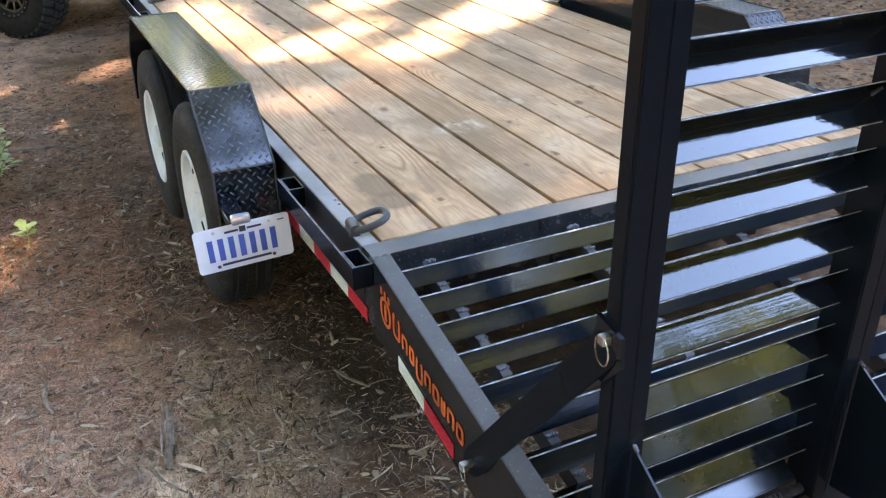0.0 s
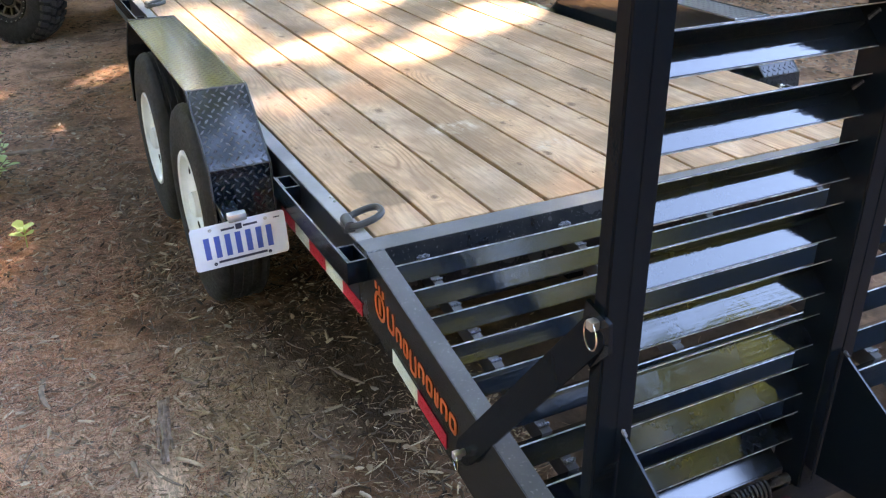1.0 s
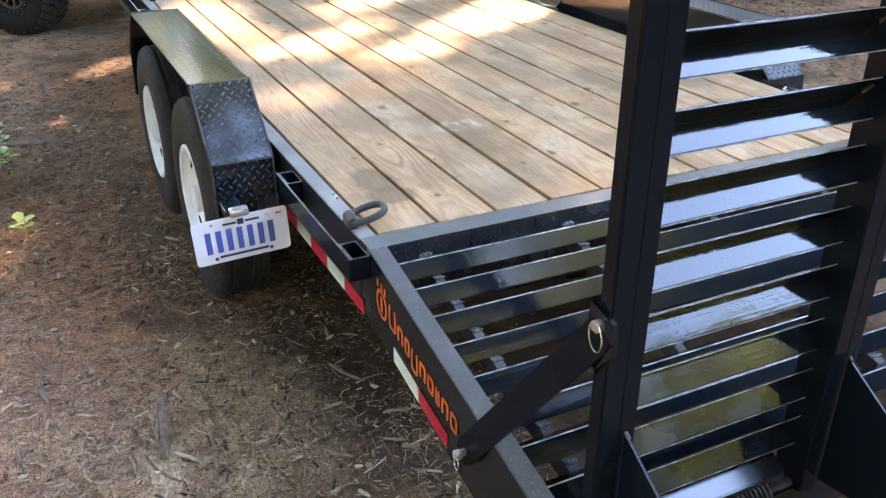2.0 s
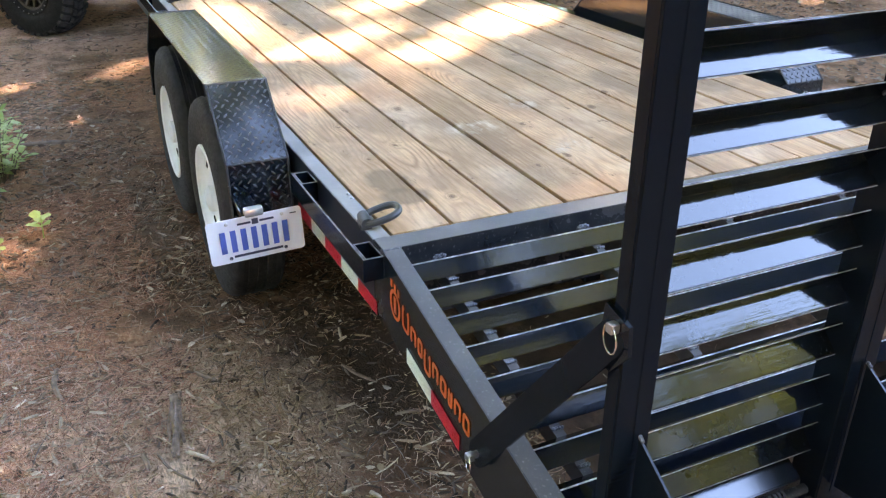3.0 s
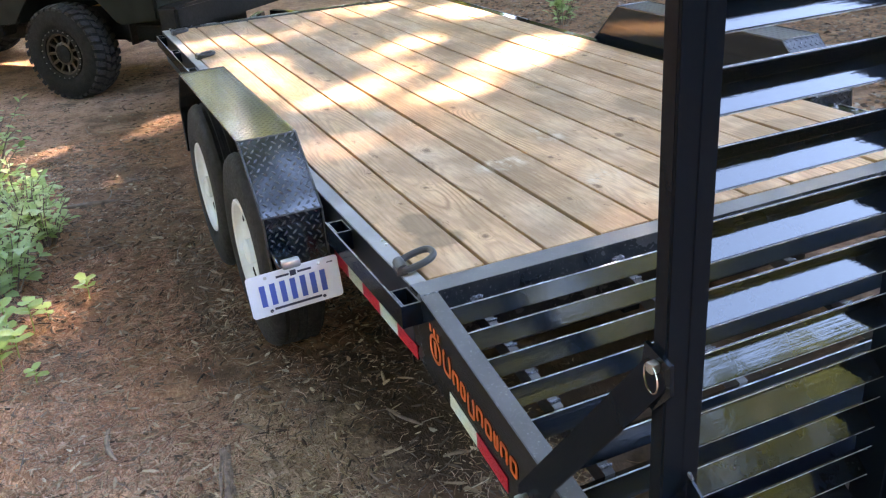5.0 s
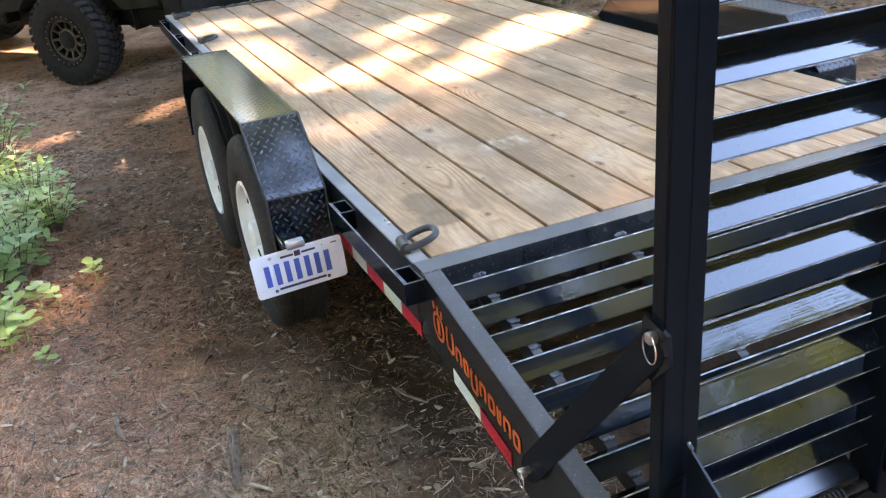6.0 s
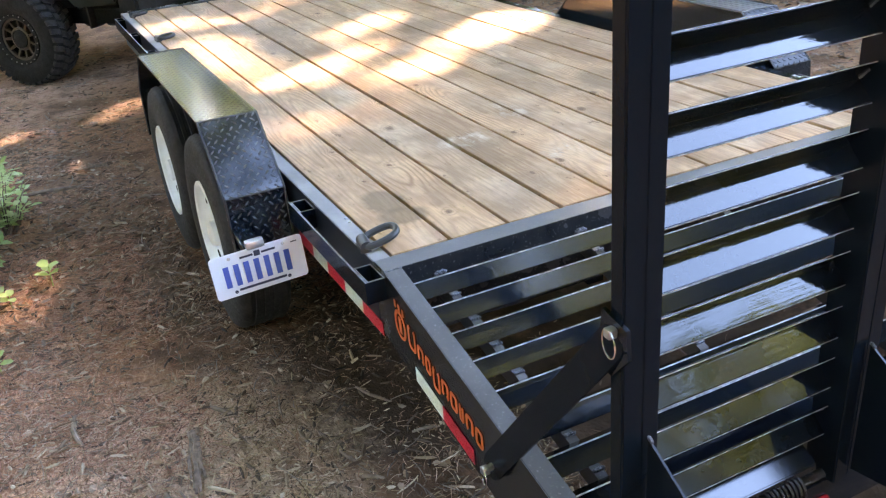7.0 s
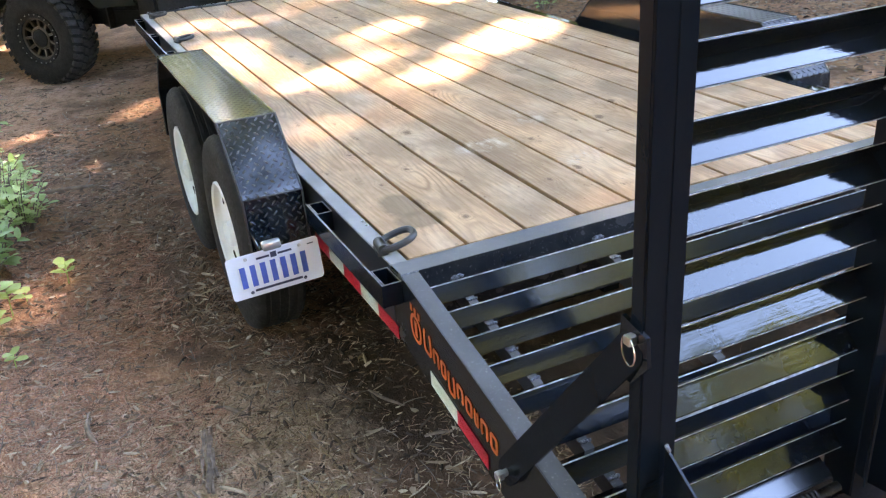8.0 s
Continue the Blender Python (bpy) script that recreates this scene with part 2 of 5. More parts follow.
STAINS = [(0.195, 0.37, 0.075, 0.12, 0.8), (0.2, 0.235, 0.09, 0.075, 0.75), (0.75, 0.7, 0.14, 0.12, 0.3), (1.15, 0.35, 0.14, 0.09, 0.4), (1.75, 0.5, 0.2, 0.09, 0.45),
          (1.9, 0.85, 0.14, 0.14, 0.4), (1.25, 1.24, 0.13, 0.28, 0.4), (1.38, 1.55, 0.09, 0.24, 0.45), (0.96, 1.09, 0.09, 0.26, 0.35), (1.6, 1.0, 0.16, 0.3, 0.4)]
SCOURED = [(0.68, 0.73, 0.17, 0.1, 0.8), (0.92, 0.41, 0.16, 0.1, 0.6), (1.0, 0.95, 0.1, 0.2, 0.6), (1.4, 0.5, 0.2, 0.2, 0.5)]
WOOD = wood_material()


def ground_material():
    m = Mat("forest_dirt", 0.95, 0.0, 0.2)
    v = m.coords()
    big = m.noise(v, 0.9, 4.0)
    mid = m.noise(v, 7.0, 6.0, 0.65)
    st = m.coords((1.0, 0.35, 1.0))
    fib = m.noise(st, 70.0, 5.0, 0.7, 1.5)
    col = m.ramp(mid, (0.25, (0.1, 0.054, 0.036)), (0.48, (0.25, 0.14, 0.09)), (0.72, (0.42, 0.255, 0.172)))
    col = m.mix(m.ramp(big, (0.42, 0.0), (0.62, 0.7)), col, (0.24, 0.132, 0.084))
    col = m.mix(m.ramp(fib, (0.5, 0.0), (0.8, 0.7)), col, (0.33, 0.215, 0.145))
    sep = m.n("ShaderNodeSeparateXYZ", Vector=v)
    wob = m.math("ADD", m.math("MULTIPLY", m.math("SUBTRACT", mid, 0.5), 0.9), m.math("MULTIPLY", m.math("SUBTRACT", big, 0.5), 1.2))

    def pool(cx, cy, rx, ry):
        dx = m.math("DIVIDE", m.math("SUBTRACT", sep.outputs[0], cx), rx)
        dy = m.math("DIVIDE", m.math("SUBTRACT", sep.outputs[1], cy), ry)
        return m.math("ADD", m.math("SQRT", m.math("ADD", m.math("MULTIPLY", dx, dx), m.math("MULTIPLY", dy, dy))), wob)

    # trailer shade painted into the soil as dark pools; a red needle bed elsewhere
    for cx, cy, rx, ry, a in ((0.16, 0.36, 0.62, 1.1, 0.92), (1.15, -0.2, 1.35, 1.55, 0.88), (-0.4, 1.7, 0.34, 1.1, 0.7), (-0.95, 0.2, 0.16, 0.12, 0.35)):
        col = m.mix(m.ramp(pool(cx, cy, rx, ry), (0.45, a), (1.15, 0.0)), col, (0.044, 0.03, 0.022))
    # trodden paler dirt on the way to the truck
    col = m.mix(m.math("MULTIPLY", m.ramp(pool(-1.4, 6.0, 1.9, 2.6), (0.7, 0.6), (1.3, 0.0)), m.ramp(mid, (0.3, 0.4), (0.6, 1.0))), col, (0.38, 0.258, 0.216))
    straw = m.ramp(fib, (0.34, (0.15, 0.064, 0.037)), (0.49, (0.48, 0.235, 0.145)), (0.63, (0.82, 0.52, 0.37)))
    bed = m.ramp(m.math("SUBTRACT", m.math("MULTIPLY", wob, 0.35), sep.outputs[0]), (0.5, 0.0), (0.85, 0.8))
    near = m.ramp(m.math("MULTIPLY", sep.outputs[1], 0.3), (0.42, 1.0), (0.75, 0.3))
    col = m.mix(m.math("MULTIPLY", bed, near), col, straw)
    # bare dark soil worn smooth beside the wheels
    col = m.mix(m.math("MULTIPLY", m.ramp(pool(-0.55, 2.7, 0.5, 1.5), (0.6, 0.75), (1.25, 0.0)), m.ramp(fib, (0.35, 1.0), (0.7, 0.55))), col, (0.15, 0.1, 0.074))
    # trodden pale dust where the chips lie
    dx = m.math("ADD", sep.outputs[0], 0.56)
    dy = m.math("MULTIPLY", m.math("SUBTRACT", sep.outputs[1], 0.2), 0.8)
    dust = m.math("ADD", m.math("SQRT", m.math("ADD", m.math("MULTIPLY", dx, dx), m.math("MULTIPLY", dy, dy))), m.math("MULTIPLY", m.math("SUBTRACT", mid, 0.5), 0.5))
    col = m.mix(m.ramp(dust, (0.15, 0.95), (0.58, 0.0)), col, m.ramp(fib, (0.35, (0.25, 0.17, 0.125)), (0.62, (0.8, 0.61, 0.48))))
    clod = m.noise(v, 26.0, 4.0, 0.6)
    col = m.mix(m.ramp(clod, (0.3, 0.6), (0.48, 0.0)), col, (0.03, 0.02, 0.014))
    # dark leaf mould in patches
    mould = m.noise(v, 2.6, 5.0, 0.62)
    col = m.mix(m.ramp(mould, (0.5, 0.0), (0.64, 0.62)), col, (0.075, 0.047, 0.033))
    m.put("Base Color", m.mix(1.0, col, (1.33, 1.23, 1.07), "MULTIPLY"))
    m.bump(m.math("ADD", fib, m.math("MULTIPLY", mid, 0.8)), 1.0, 0.018)
    return m.m


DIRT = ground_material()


def litter(name, a, b, c):
    """Dry plant bits: each one its own tone."""
    m = Mat(name, 0.8, 0.0, 0.3)
    g = m.t.nodes.new("ShaderNodeNewGeometry")
    col = m.ramp(g.outputs["Random Per Island"], (0.0, a), (0.55, b), (1.0, c))
    v = m.coords()
    f = m.noise(v, 120.0, 3.0)
    m.put("Base Color", m.mix(m.ramp(f, (0.35, 0.35), (0.7, 0.0)), col, tuple(x * 0.45 for x in a)))
    return m.m


NEEDLE = litter("dry_needles", (0.17, 0.08, 0.044), (0.5, 0.28, 0.17), (0.8, 0.55, 0.38))
NEEDLE_RED = litter("red_needles", (0.2, 0.07, 0.036), (0.54, 0.235, 0.14), (0.86, 0.52, 0.35))
GOLD = litter("straw_chips", (0.13, 0.076, 0.04), (0.36, 0.24, 0.13), (0.64, 0.47, 0.28))
CHIP = litter("wood_chips", (0.08, 0.046, 0.028), (0.32, 0.215, 0.135), (0.82, 0.64, 0.44))
MULCH = litter("shredded_bark", (0.055, 0.034, 0.022), (0.18, 0.118, 0.074), (0.42, 0.3, 0.2))
# shredded bark darkened for the trailer's shade, also strewn elsewhere as dark bits
DARK_BARK = litter("dark_bark", (0.03, 0.02, 0.014), (0.085, 0.057, 0.039), (0.18, 0.13, 0.09))
CARPET = litter("brown_leaves", (0.09, 0.055, 0.035), (0.2, 0.13, 0.085), (0.42, 0.31, 0.22))
TWIG = litter("grey_twigs", (0.13, 0.095, 0.07), (0.2, 0.15, 0.115), (0.33, 0.27, 0.21))
DRY_LEAF = litter("dry_leaves", (0.3, 0.17, 0.09), (0.42, 0.3, 0.2), (0.6, 0.5, 0.38))


def leaf_material(name, a, b, c, trans):
    m = litter(name, a, b, c)
    t = m.node_tree
    bs = t.nodes["Principled BSDF"]
    bs.inputs["Roughness"].default_value = 0.45
    tr = t.nodes.new("ShaderNodeBsdfTranslucent")
    tr.inputs["Color"].default_value = (b[0] * 1.5, b[1] * 1.6, b[2] * 0.8, 1)
    mx = t.nodes.new("ShaderNodeMixShader")
    mx.inputs[0].default_value = trans
    t.links.new(bs.outputs[0], mx.inputs[1])
    t.links.new(tr.outputs[0], mx.inputs[2])
    t.links.new(mx.outputs[0], t.nodes["Material Output"].inputs["Surface"])
    return m


# brighter copy of the canopy leaf, with sunlight put into its colour
LEAF_LIT = leaf_material("lit_canopy_leaf", (0.108, 0.132, 0.061), (0.162, 0.181, 0.084), (0.25, 0.26, 0.138), 0.42)
LEAF = leaf_material("canopy_leaf", (0.055, 0.074, 0.03), (0.08, 0.1, 0.04), (0.13, 0.148, 0.062), 0.28)
SHRUB = leaf_material("shrub_leaf", (0.2, 0.3, 0.14), (0.34, 0.45, 0.23), (0.5, 0.58, 0.35), 0.35)
SEEDLING = leaf_material("pale_leaf", (0.26, 0.36, 0.12), (0.36, 0.46, 0.17), (0.48, 0.56, 0.26), 0.3)


# ---- mesh helpers ----
BASE = {}


def thing(name, at, label, category, group="", kind=""):
    e = new(name)
    e.empty_display_size = 0.1
    e.location = at
    BASE[e.name] = Matrix.Translation(at)
    return tagged(e, label, category, group, kind)


def obj(name, bm, mat, smooth=35):
    me = bpy.data.meshes.new(name)
    bmesh.ops.recalc_face_normals(bm, faces=bm.faces)
    bm.to_mesh(me)
    bm.free()
    me.materials.append(mat)
    if smooth:
        for p in me.polygons:
            p.use_smooth = True
        me.set_sharp_from_angle(angle=radians(smooth))
    return new(name, me)


FLAT_FACED = {"upright", "lap_bar", "rung", "tail_slat", "side_rail", "dovetail_rail", "rear_header", "deck_board", "foot_rail", "tail_stringer", "front_rail", "rub_rail", "main_beam"}


def part(name, bm, mat, parent, label="", smooth=35):
    """One mesh object under a thing or a part; the mesh is given in world places."""
    if name in FLAT_FACED:
        smooth = 8
    ob = obj(name, bm, mat, smooth)
    hang(ob, parent)
    return tagged(ob, label)


def hang(ob, parent):
    ob.parent = parent
    ob.matrix_parent_inverse = BASE.get(parent.name, Matrix()).inverted()
    BASE[ob.name] = Matrix() if ob.type == "MESH" else BASE.get(ob.name, Matrix())


def group_part(name, at, parent, label=""):
    e = new(name)
    e.empty_display_size = 0.1
    e.parent = parent
    e.matrix_parent_inverse = BASE[parent.name].inverted()
    e.location = at
    BASE[e.name] = Matrix.Translation(at)
    return tagged(e, label)


def box(bm, x0, x1, y0, y1, z0, z1, bevel=0.0, m=None):
    r = bmesh.ops.create_cube(bm, size=1.0)
    vs = r["verts"]
    for v in vs:
        v.co = Vector(((x0 + x1) / 2 + v.co.x * (x1 - x0), (y0 + y1) / 2 + v.co.y * (y1 - y0), (z0 + z1) / 2 + v.co.z * (z1 - z0)))
    if bevel:
        es = list({e for v in vs for e in v.link_edges})
        r = bmesh.ops.bevel(bm, geom=es, offset=bevel, segments=2, affect="EDGES", profile=0.6)
        vs = list({v for f in r["faces"] for v in f.verts} | {v for v in vs if v.is_valid})
    if m is not None:
        for v in vs:
            v.co = m @ v.co
    return vs


def prism(bm, profile, a, b, place):
    """A profile of (u, v) pushed from a to b; place(u, v, w) gives the point."""
    lo = [bm.verts.new(place(u, v, a)) for u, v in profile]
    hi = [bm.verts.new(place(u, v, b)) for u, v in profile]
    n = len(profile)
    for i in range(n):
        bm.faces.new((lo[i], lo[(i + 1) % n], hi[(i + 1) % n], hi[i]))
    bm.faces.new(lo[::-1])
    bm.faces.new(hi)
    return lo + hi


def tube(bm, pts, radius, sides=8, closed=False):
    """A round bar swept along points; radius a number or one a point."""
    pts = [Vector(p) for p in pts]
    n = len(pts)
    rings = []
    up = Vector((0, 0, 1))
    for i, p in enumerate(pts):
        if closed:
            d = (pts[(i + 1) % n] - pts[i - 1]).normalized()
        else:
            d = (pts[min(i + 1, n - 1)] - pts[max(i - 1, 0)]).normalized()
        if abs(d.dot(up)) > 0.95:
            up = Vector((1, 0, 0))
        a = d.cross(up).normalized()
        b = d.cross(a)
        up = -b if b.dot(up) < 0 else b
        r = radius[i] if isinstance(radius, (list, tuple)) else radius
        rings.append([bm.verts.new(p + r * (math.cos(2 * math.pi * k / sides) * a + math.sin(2 * math.pi * k / sides) * b)) for k in range(sides)])
    m = n if closed else n - 1
    for i in range(m):
        p, q = rings[i], rings[(i + 1) % n]
        for k in range(sides):
            bm.faces.new((p[k], p[(k + 1) % sides], q[(k + 1) % sides], q[k]))
    if not closed:
        bm.faces.new(rings[0][::-1])
        bm.faces.new(rings[-1])


def lathe(bm, profile, segs, place):
    """(radius, height) pairs turned round; place(x, y, h)."""
    rings = []
    for r, h in profile:
        rings.append([bm.verts.new(place(r * math.cos(2 * math.pi * k / segs), r * math.sin(2 * math.pi * k / segs), h)) for k in range(segs)])
    for p, q in zip(rings, rings[1:]):
        for k in range(segs):
            bm.faces.new((p[k], p[(k + 1) % segs], q[(k + 1) % segs], q[k]))
    return rings


def blob(bm, at, r, flat=(1, 1, 1)):
    res = bmesh.ops.create_icosphere(bm, subdivisions=1, radius=r)
    for v in res["verts"]:
        v.co = Vector(at) + Vector((v.co.x * flat[0], v.co.y * flat[1], v.co.z * flat[2])) * (1 + random.uniform(-0.2, 0.2))


# ---- ground ----
def dip(x, y):
    """Height of the ground: soft unevenness, wheel ruts, shallow under the trailer."""
    n = noise.noise(Vector((x * 0.7, y * 0.7, 3.1))) * 0.03 + noise.noise(Vector((x * 3.1, y * 3.1, 7.7))) * 0.012
    far = max(0.0, math.hypot(x, y - 2) - 7) * 0.01
    return n + far * (1 + noise.noise(Vector((x * 0.2, y * 0.2, 1.0)))) - 0.012


def ground():
    bm = bmesh.new()
    xs = [-60, -30, -15, -8, -5, -3.5] + [-2.5 + 0.06 * i for i in range(59)] + [1.3 + 0.25 * i for i in range(24)] + [8, 11, 16, 30, 60]
    ys = [-60, -30, -12, -6, -4, -3, -2.4, -2] + [-1.6 + 0.06 * i for i in range(144)] + [7.3 + 0.3 * i for i in range(20)] + [14, 18, 30, 60]
    vs = [[bm.verts.new((x, y, dip(x, y))) for x in xs] for y in ys]
    for i in range(len(ys) - 1):
        for j in range(len(xs) - 1):
            bm.faces.new((vs[i][j], vs[i][j + 1], vs[i + 1][j + 1], vs[i + 1][j]))
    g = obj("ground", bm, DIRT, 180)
    tagged(g, "bare brown forest dirt strewn with pine needles and chips", "ground", kind="structure")


ground()

# ---- trailer ----
H = 0.668                 # deck height
W0, W1, PITCH = 0.0538, 2.147, 0.1903
XR = 2.2
DECK_L = 4.75
FALL = 0.2044             # drop of the dovetail per metre


def dove(y):
    return H - FALL * (-0.077 - y)


trailer = thing("trailer", (1.1, 1.6, 0), "black steel flatbed equipment trailer with pine deck, parked on dirt", "trailer")


def boards():
    for i in range(11):
        bm = bmesh.new()
        g = random.uniform(0.0042, 0.0078)
        dz = random.uniform(-0.003, 0.002)
        x0, x1 = W0 + i * PITCH + g, W0 + (i + 1) * PITCH - g
        box(bm, x0, x1, 0.003 + random.uniform(0, 0.004), DECK_L - 0.004, H - 0.04 + dz, H + dz, 0.004)
        part("deck_board", bm, WOOD, trailer, "weathered tan pressure-treated pine plank" if i == 0 else "")


def channel(x_web, side, y0, y1, top0, top1, hgt, wid, name, mat, label=""):
    """A side rail of C section; web at x_web, flanges towards side."""
    t, f = 0.008, 0.009
    prof = [(0, 0), (wid, 0), (wid, -f), (t, -f), (t, -hgt + f), (wid, -hgt + f), (wid, -hgt), (0, -hgt)]
    bm = bmesh.new()
    prism(bm, prof, 0.0, 1.0, lambda u, v, w: Vector((x_web + side * u, y0 + (y1 - y0) * w, top0 + (top1 - top0) * w + v)))
    bmesh.ops.bevel(bm, geom=[e for e in bm.edges if e.calc_length() > 0.3], offset=0.002, segments=2, affect="EDGES")
    return part(name, bm, mat, trailer, label)


def frame_parts():
    channel(0.0, 1, -0.003, DECK_L + 0.05, H, H, 0.228, 0.0525, "side_rail", RAIL_TOP, "dusty black steel channel rail")
    channel(XR, -1, -0.003, DECK_L + 0.05, H, H, 0.228, 0.0525, "side_rail", STEEL)
    bm = bmesh.new()
    box(bm, 0.001, XR - 0.001, -0.0785, -0.0035, H - 0.23, H + 0.001, 0.003)
    part("rear_header", bm, STEEL_HEADER, trailer, "scuffed black steel cross tube")
    bm = bmesh.new()
    box(bm, 0.05, XR - 0.05, DECK_L, DECK_L + 0.05, H - 0.2, H + 0.012, 0.004)
    part("front_rail", bm, STEEL_DUSTY, trailer)
    for i in range(9):
        bm = bmesh.new()
        y = 0.25 + i * 0.54
        box(bm, 0.055, XR - 0.055, y - 0.035, y + 0.035, H - 0.135, H - 0.047, 0.003)
        part("crossmember", bm, STEEL, trailer)
    for x in (0.0, XR):
        s = 1 if x == 0 else -1
        channel(x, s, -0.98, -0.08, dove(-0.98), dove(-0.08), 0.232, 0.0525, "dovetail_rail", STEEL_WORN, "scuffed black sloping tail rail")
    for x in (0.75, 1.45):
        bm = bmesh.new()
        box(bm, x - 0.03, x + 0.03, 0.0, DECK_L, H - 0.3, H - 0.14, 0.003)
        part("main_beam", bm, STEEL, trailer)
    # weld bead at the joint
    bm = bmesh.new()
    for i in range(9):
        blob(bm, (0.002 + 0.006 * i, -0.079 + random.uniform(-0.001, 0.001), H - 0.0005), 0.0045, (1, 0.8, 0.5))
    tagged(part("weld_bead", bm, WELD, trailer), kind="stuff")
    # tongue in front of the deck
    for s in (-1, 1):
        bm = bmesh.new()
        a, b = Vector((1.1 + s * 0.85, 4.7, 0.45)), Vector((1.1 + s * 0.05, 6.15, 0.45))
        d = (b - a).normalized()
        n = Vector((-d.y, d.x, 0))
        prism(bm, [(-0.03, -0.06), (0.03, -0.06), (0.03, 0.06), (-0.03, 0.06)], 0, (b - a).length, lambda u, v, w: a + d * w + n * u + Vector((0, 0, v)))
        part("tongue_beam", bm, STEEL, trailer)


def angle_profile(leg, t):
    """An angle iron with its apex up at 0, 0: outer and inner faces."""
    h = leg * math.sqrt(0.5)
    k = t * math.sqrt(2)
    q = t * math.sqrt(0.5)
    return [(0, 0), (h, -h), (h - q, -h - q), (0, -k), (-h + q, -h - q), (-h, -h)]


def dovetail():
    tilt = math.atan(FALL)
    for k in range(8):
        y = -0.133 - 0.108 * k
        z = dove(y) - 0.018
        bm = bmesh.new()
        c, s = math.cos(tilt), math.sin(tilt)
        prism(bm, angle_profile(0.051, 0.0046), W0 - 0.0005, W1 + 0.0005,
              lambda u, v, w: Vector((w, y + u * c - v * s, z + u * s + v * c)))
        bmesh.ops.bevel(bm, geom=[e for e in bm.edges if e.calc_length() > 0.5], offset=0.0022, segments=3, affect="EDGES")
        slat = part("tail_slat", bm, STEEL_SATIN, trailer, "gloss black angle-iron slat" if k == 0 else "")
        # the apex's sky glint drawn as a bright strip, along with rubbed paint
        bm = bmesh.new()
        prism(bm, [(-0.0019, -0.0017), (0.0019, -0.0017), (0.0009, 0.0005), (-0.0009, 0.0005)], W0 + 0.001, W1 - 0.001,
              lambda u, v, w: Vector((w, y + u * c - v * s, z + u * s + v * c)))
        part("worn_edge", bm, EDGE, slat, "bright strip for sky glint and rubbed paint along the edge")
    for x in (0.15, 0.62, 1.1, 1.58, 2.05):
        bm = bmesh.new()
        prism(bm, [(0, 0), (0.026, 0), (0.026, -0.05), (0, -0.05)], -0.955, -0.08, lambda u, v, w: Vector((x + u, w, dove(w) - 0.058 + v)))
        part("tail_stringer", bm, STEEL_SHEEN, trailer)
        bm = bmesh.new()
        for k in range(8):
            y = -0.133 - 0.108 * k - 0.043
            for j in range(4):
                blob(bm, (x + 0.003 + 0.007 * j, y, dove(y) - 0.054), 0.006, (1, 1, 0.8))
        for j in range(5):
            blob(bm, (x + 0.001 + 0.007 * j, -0.082, H - 0.05 + 0.004 * (j % 2)), 0.0075, (1, 0.8, 0.9))
        tagged(part("weld_bead", bm, WELD, trailer), kind="stuff")
    bm = bmesh.new()
    box(bm, 0.001, XR - 0.001, -1.0, -0.94, 0.23, 0.33, 0.004)
    part("rear_bumper", bm, STEEL, trailer)
    for s in (0.62, 1.58):
        lens = bmesh.new()
        box(lens, s + 0.02, s + 0.055, -1.012, -1.0, 0.262, 0.29, 0.005)
        part("tail_light", lens, LAMP_RED, trailer, "red tail light lens")


boards()
frame_parts()
dovetail()


def rub_rail(y0, y1, pockets, mirror=False):
    """A flat rub bar held off the side rail by open stake pockets."""
    sx = (lambda x: XR - x) if mirror else (lambda x: x)
    bm = bmesh.new()
    a, b = sorted((sx(-0.0595), sx(-0.0515)))
    box(bm, a, b, y0, y1, 0.585, 0.652, 0.0015)
    part("rub_rail", bm, STEEL_FLAT, trailer)
    bm = bmesh.new()
    box(bm, a + 0.0015, b - 0.0015, y0 + 0.002, y1 - 0.002, 0.6522, 0.6535)
    part("worn_rim", bm, EDGE_DULL, trailer)
    for y in pockets:
        bm = bmesh.new()
        a, b = sorted((sx(-0.051), sx(-0.001)))
        for q in ((a, b, y, y + 0.006), (a, b, y + 0.094, y + 0.1), (a, a + 0.005, y + 0.0062, y + 0.0938), (b - 0.005, b, y + 0.0062, y + 0.0938)):
            box(bm, *q, 0.585, 0.651)
        part("stake_pocket", bm, STEEL_FLAT, trailer)
        bm = bmesh.new()
        for q in ((a, b, y, y + 0.004), (a, b, y + 0.096, y + 0.1), (a, a + 0.003, y + 0.0042, y + 0.0958), (b - 0.003, b, y + 0.0042, y + 0.0958)):
            box(bm, *q, 0.6512, 0.653)
        part("worn_rim", bm, EDGE_DULL, trailer)


rub_rail(-0.085, 0.6, (-0.082, 0.49))
rub_rail(3.3, 4.7, (3.3, 3.95, 4.6))
rub_rail(-0.085, 0.62, (-0.085, 0.515), True)
rub_rail(3.3, 4.7, (3.3, 3.95, 4.6), True)

# fenders over the tandem wheels
FO, FI, FR, FF, FZ = -0.238, -0.03, 0.952, 2.225, 0.873
FEN = [(0.70, 0.42), (0.725, 0.66), (FR, FZ), (FF, FZ), (2.455, 0.66), (2.48, 0.42)]


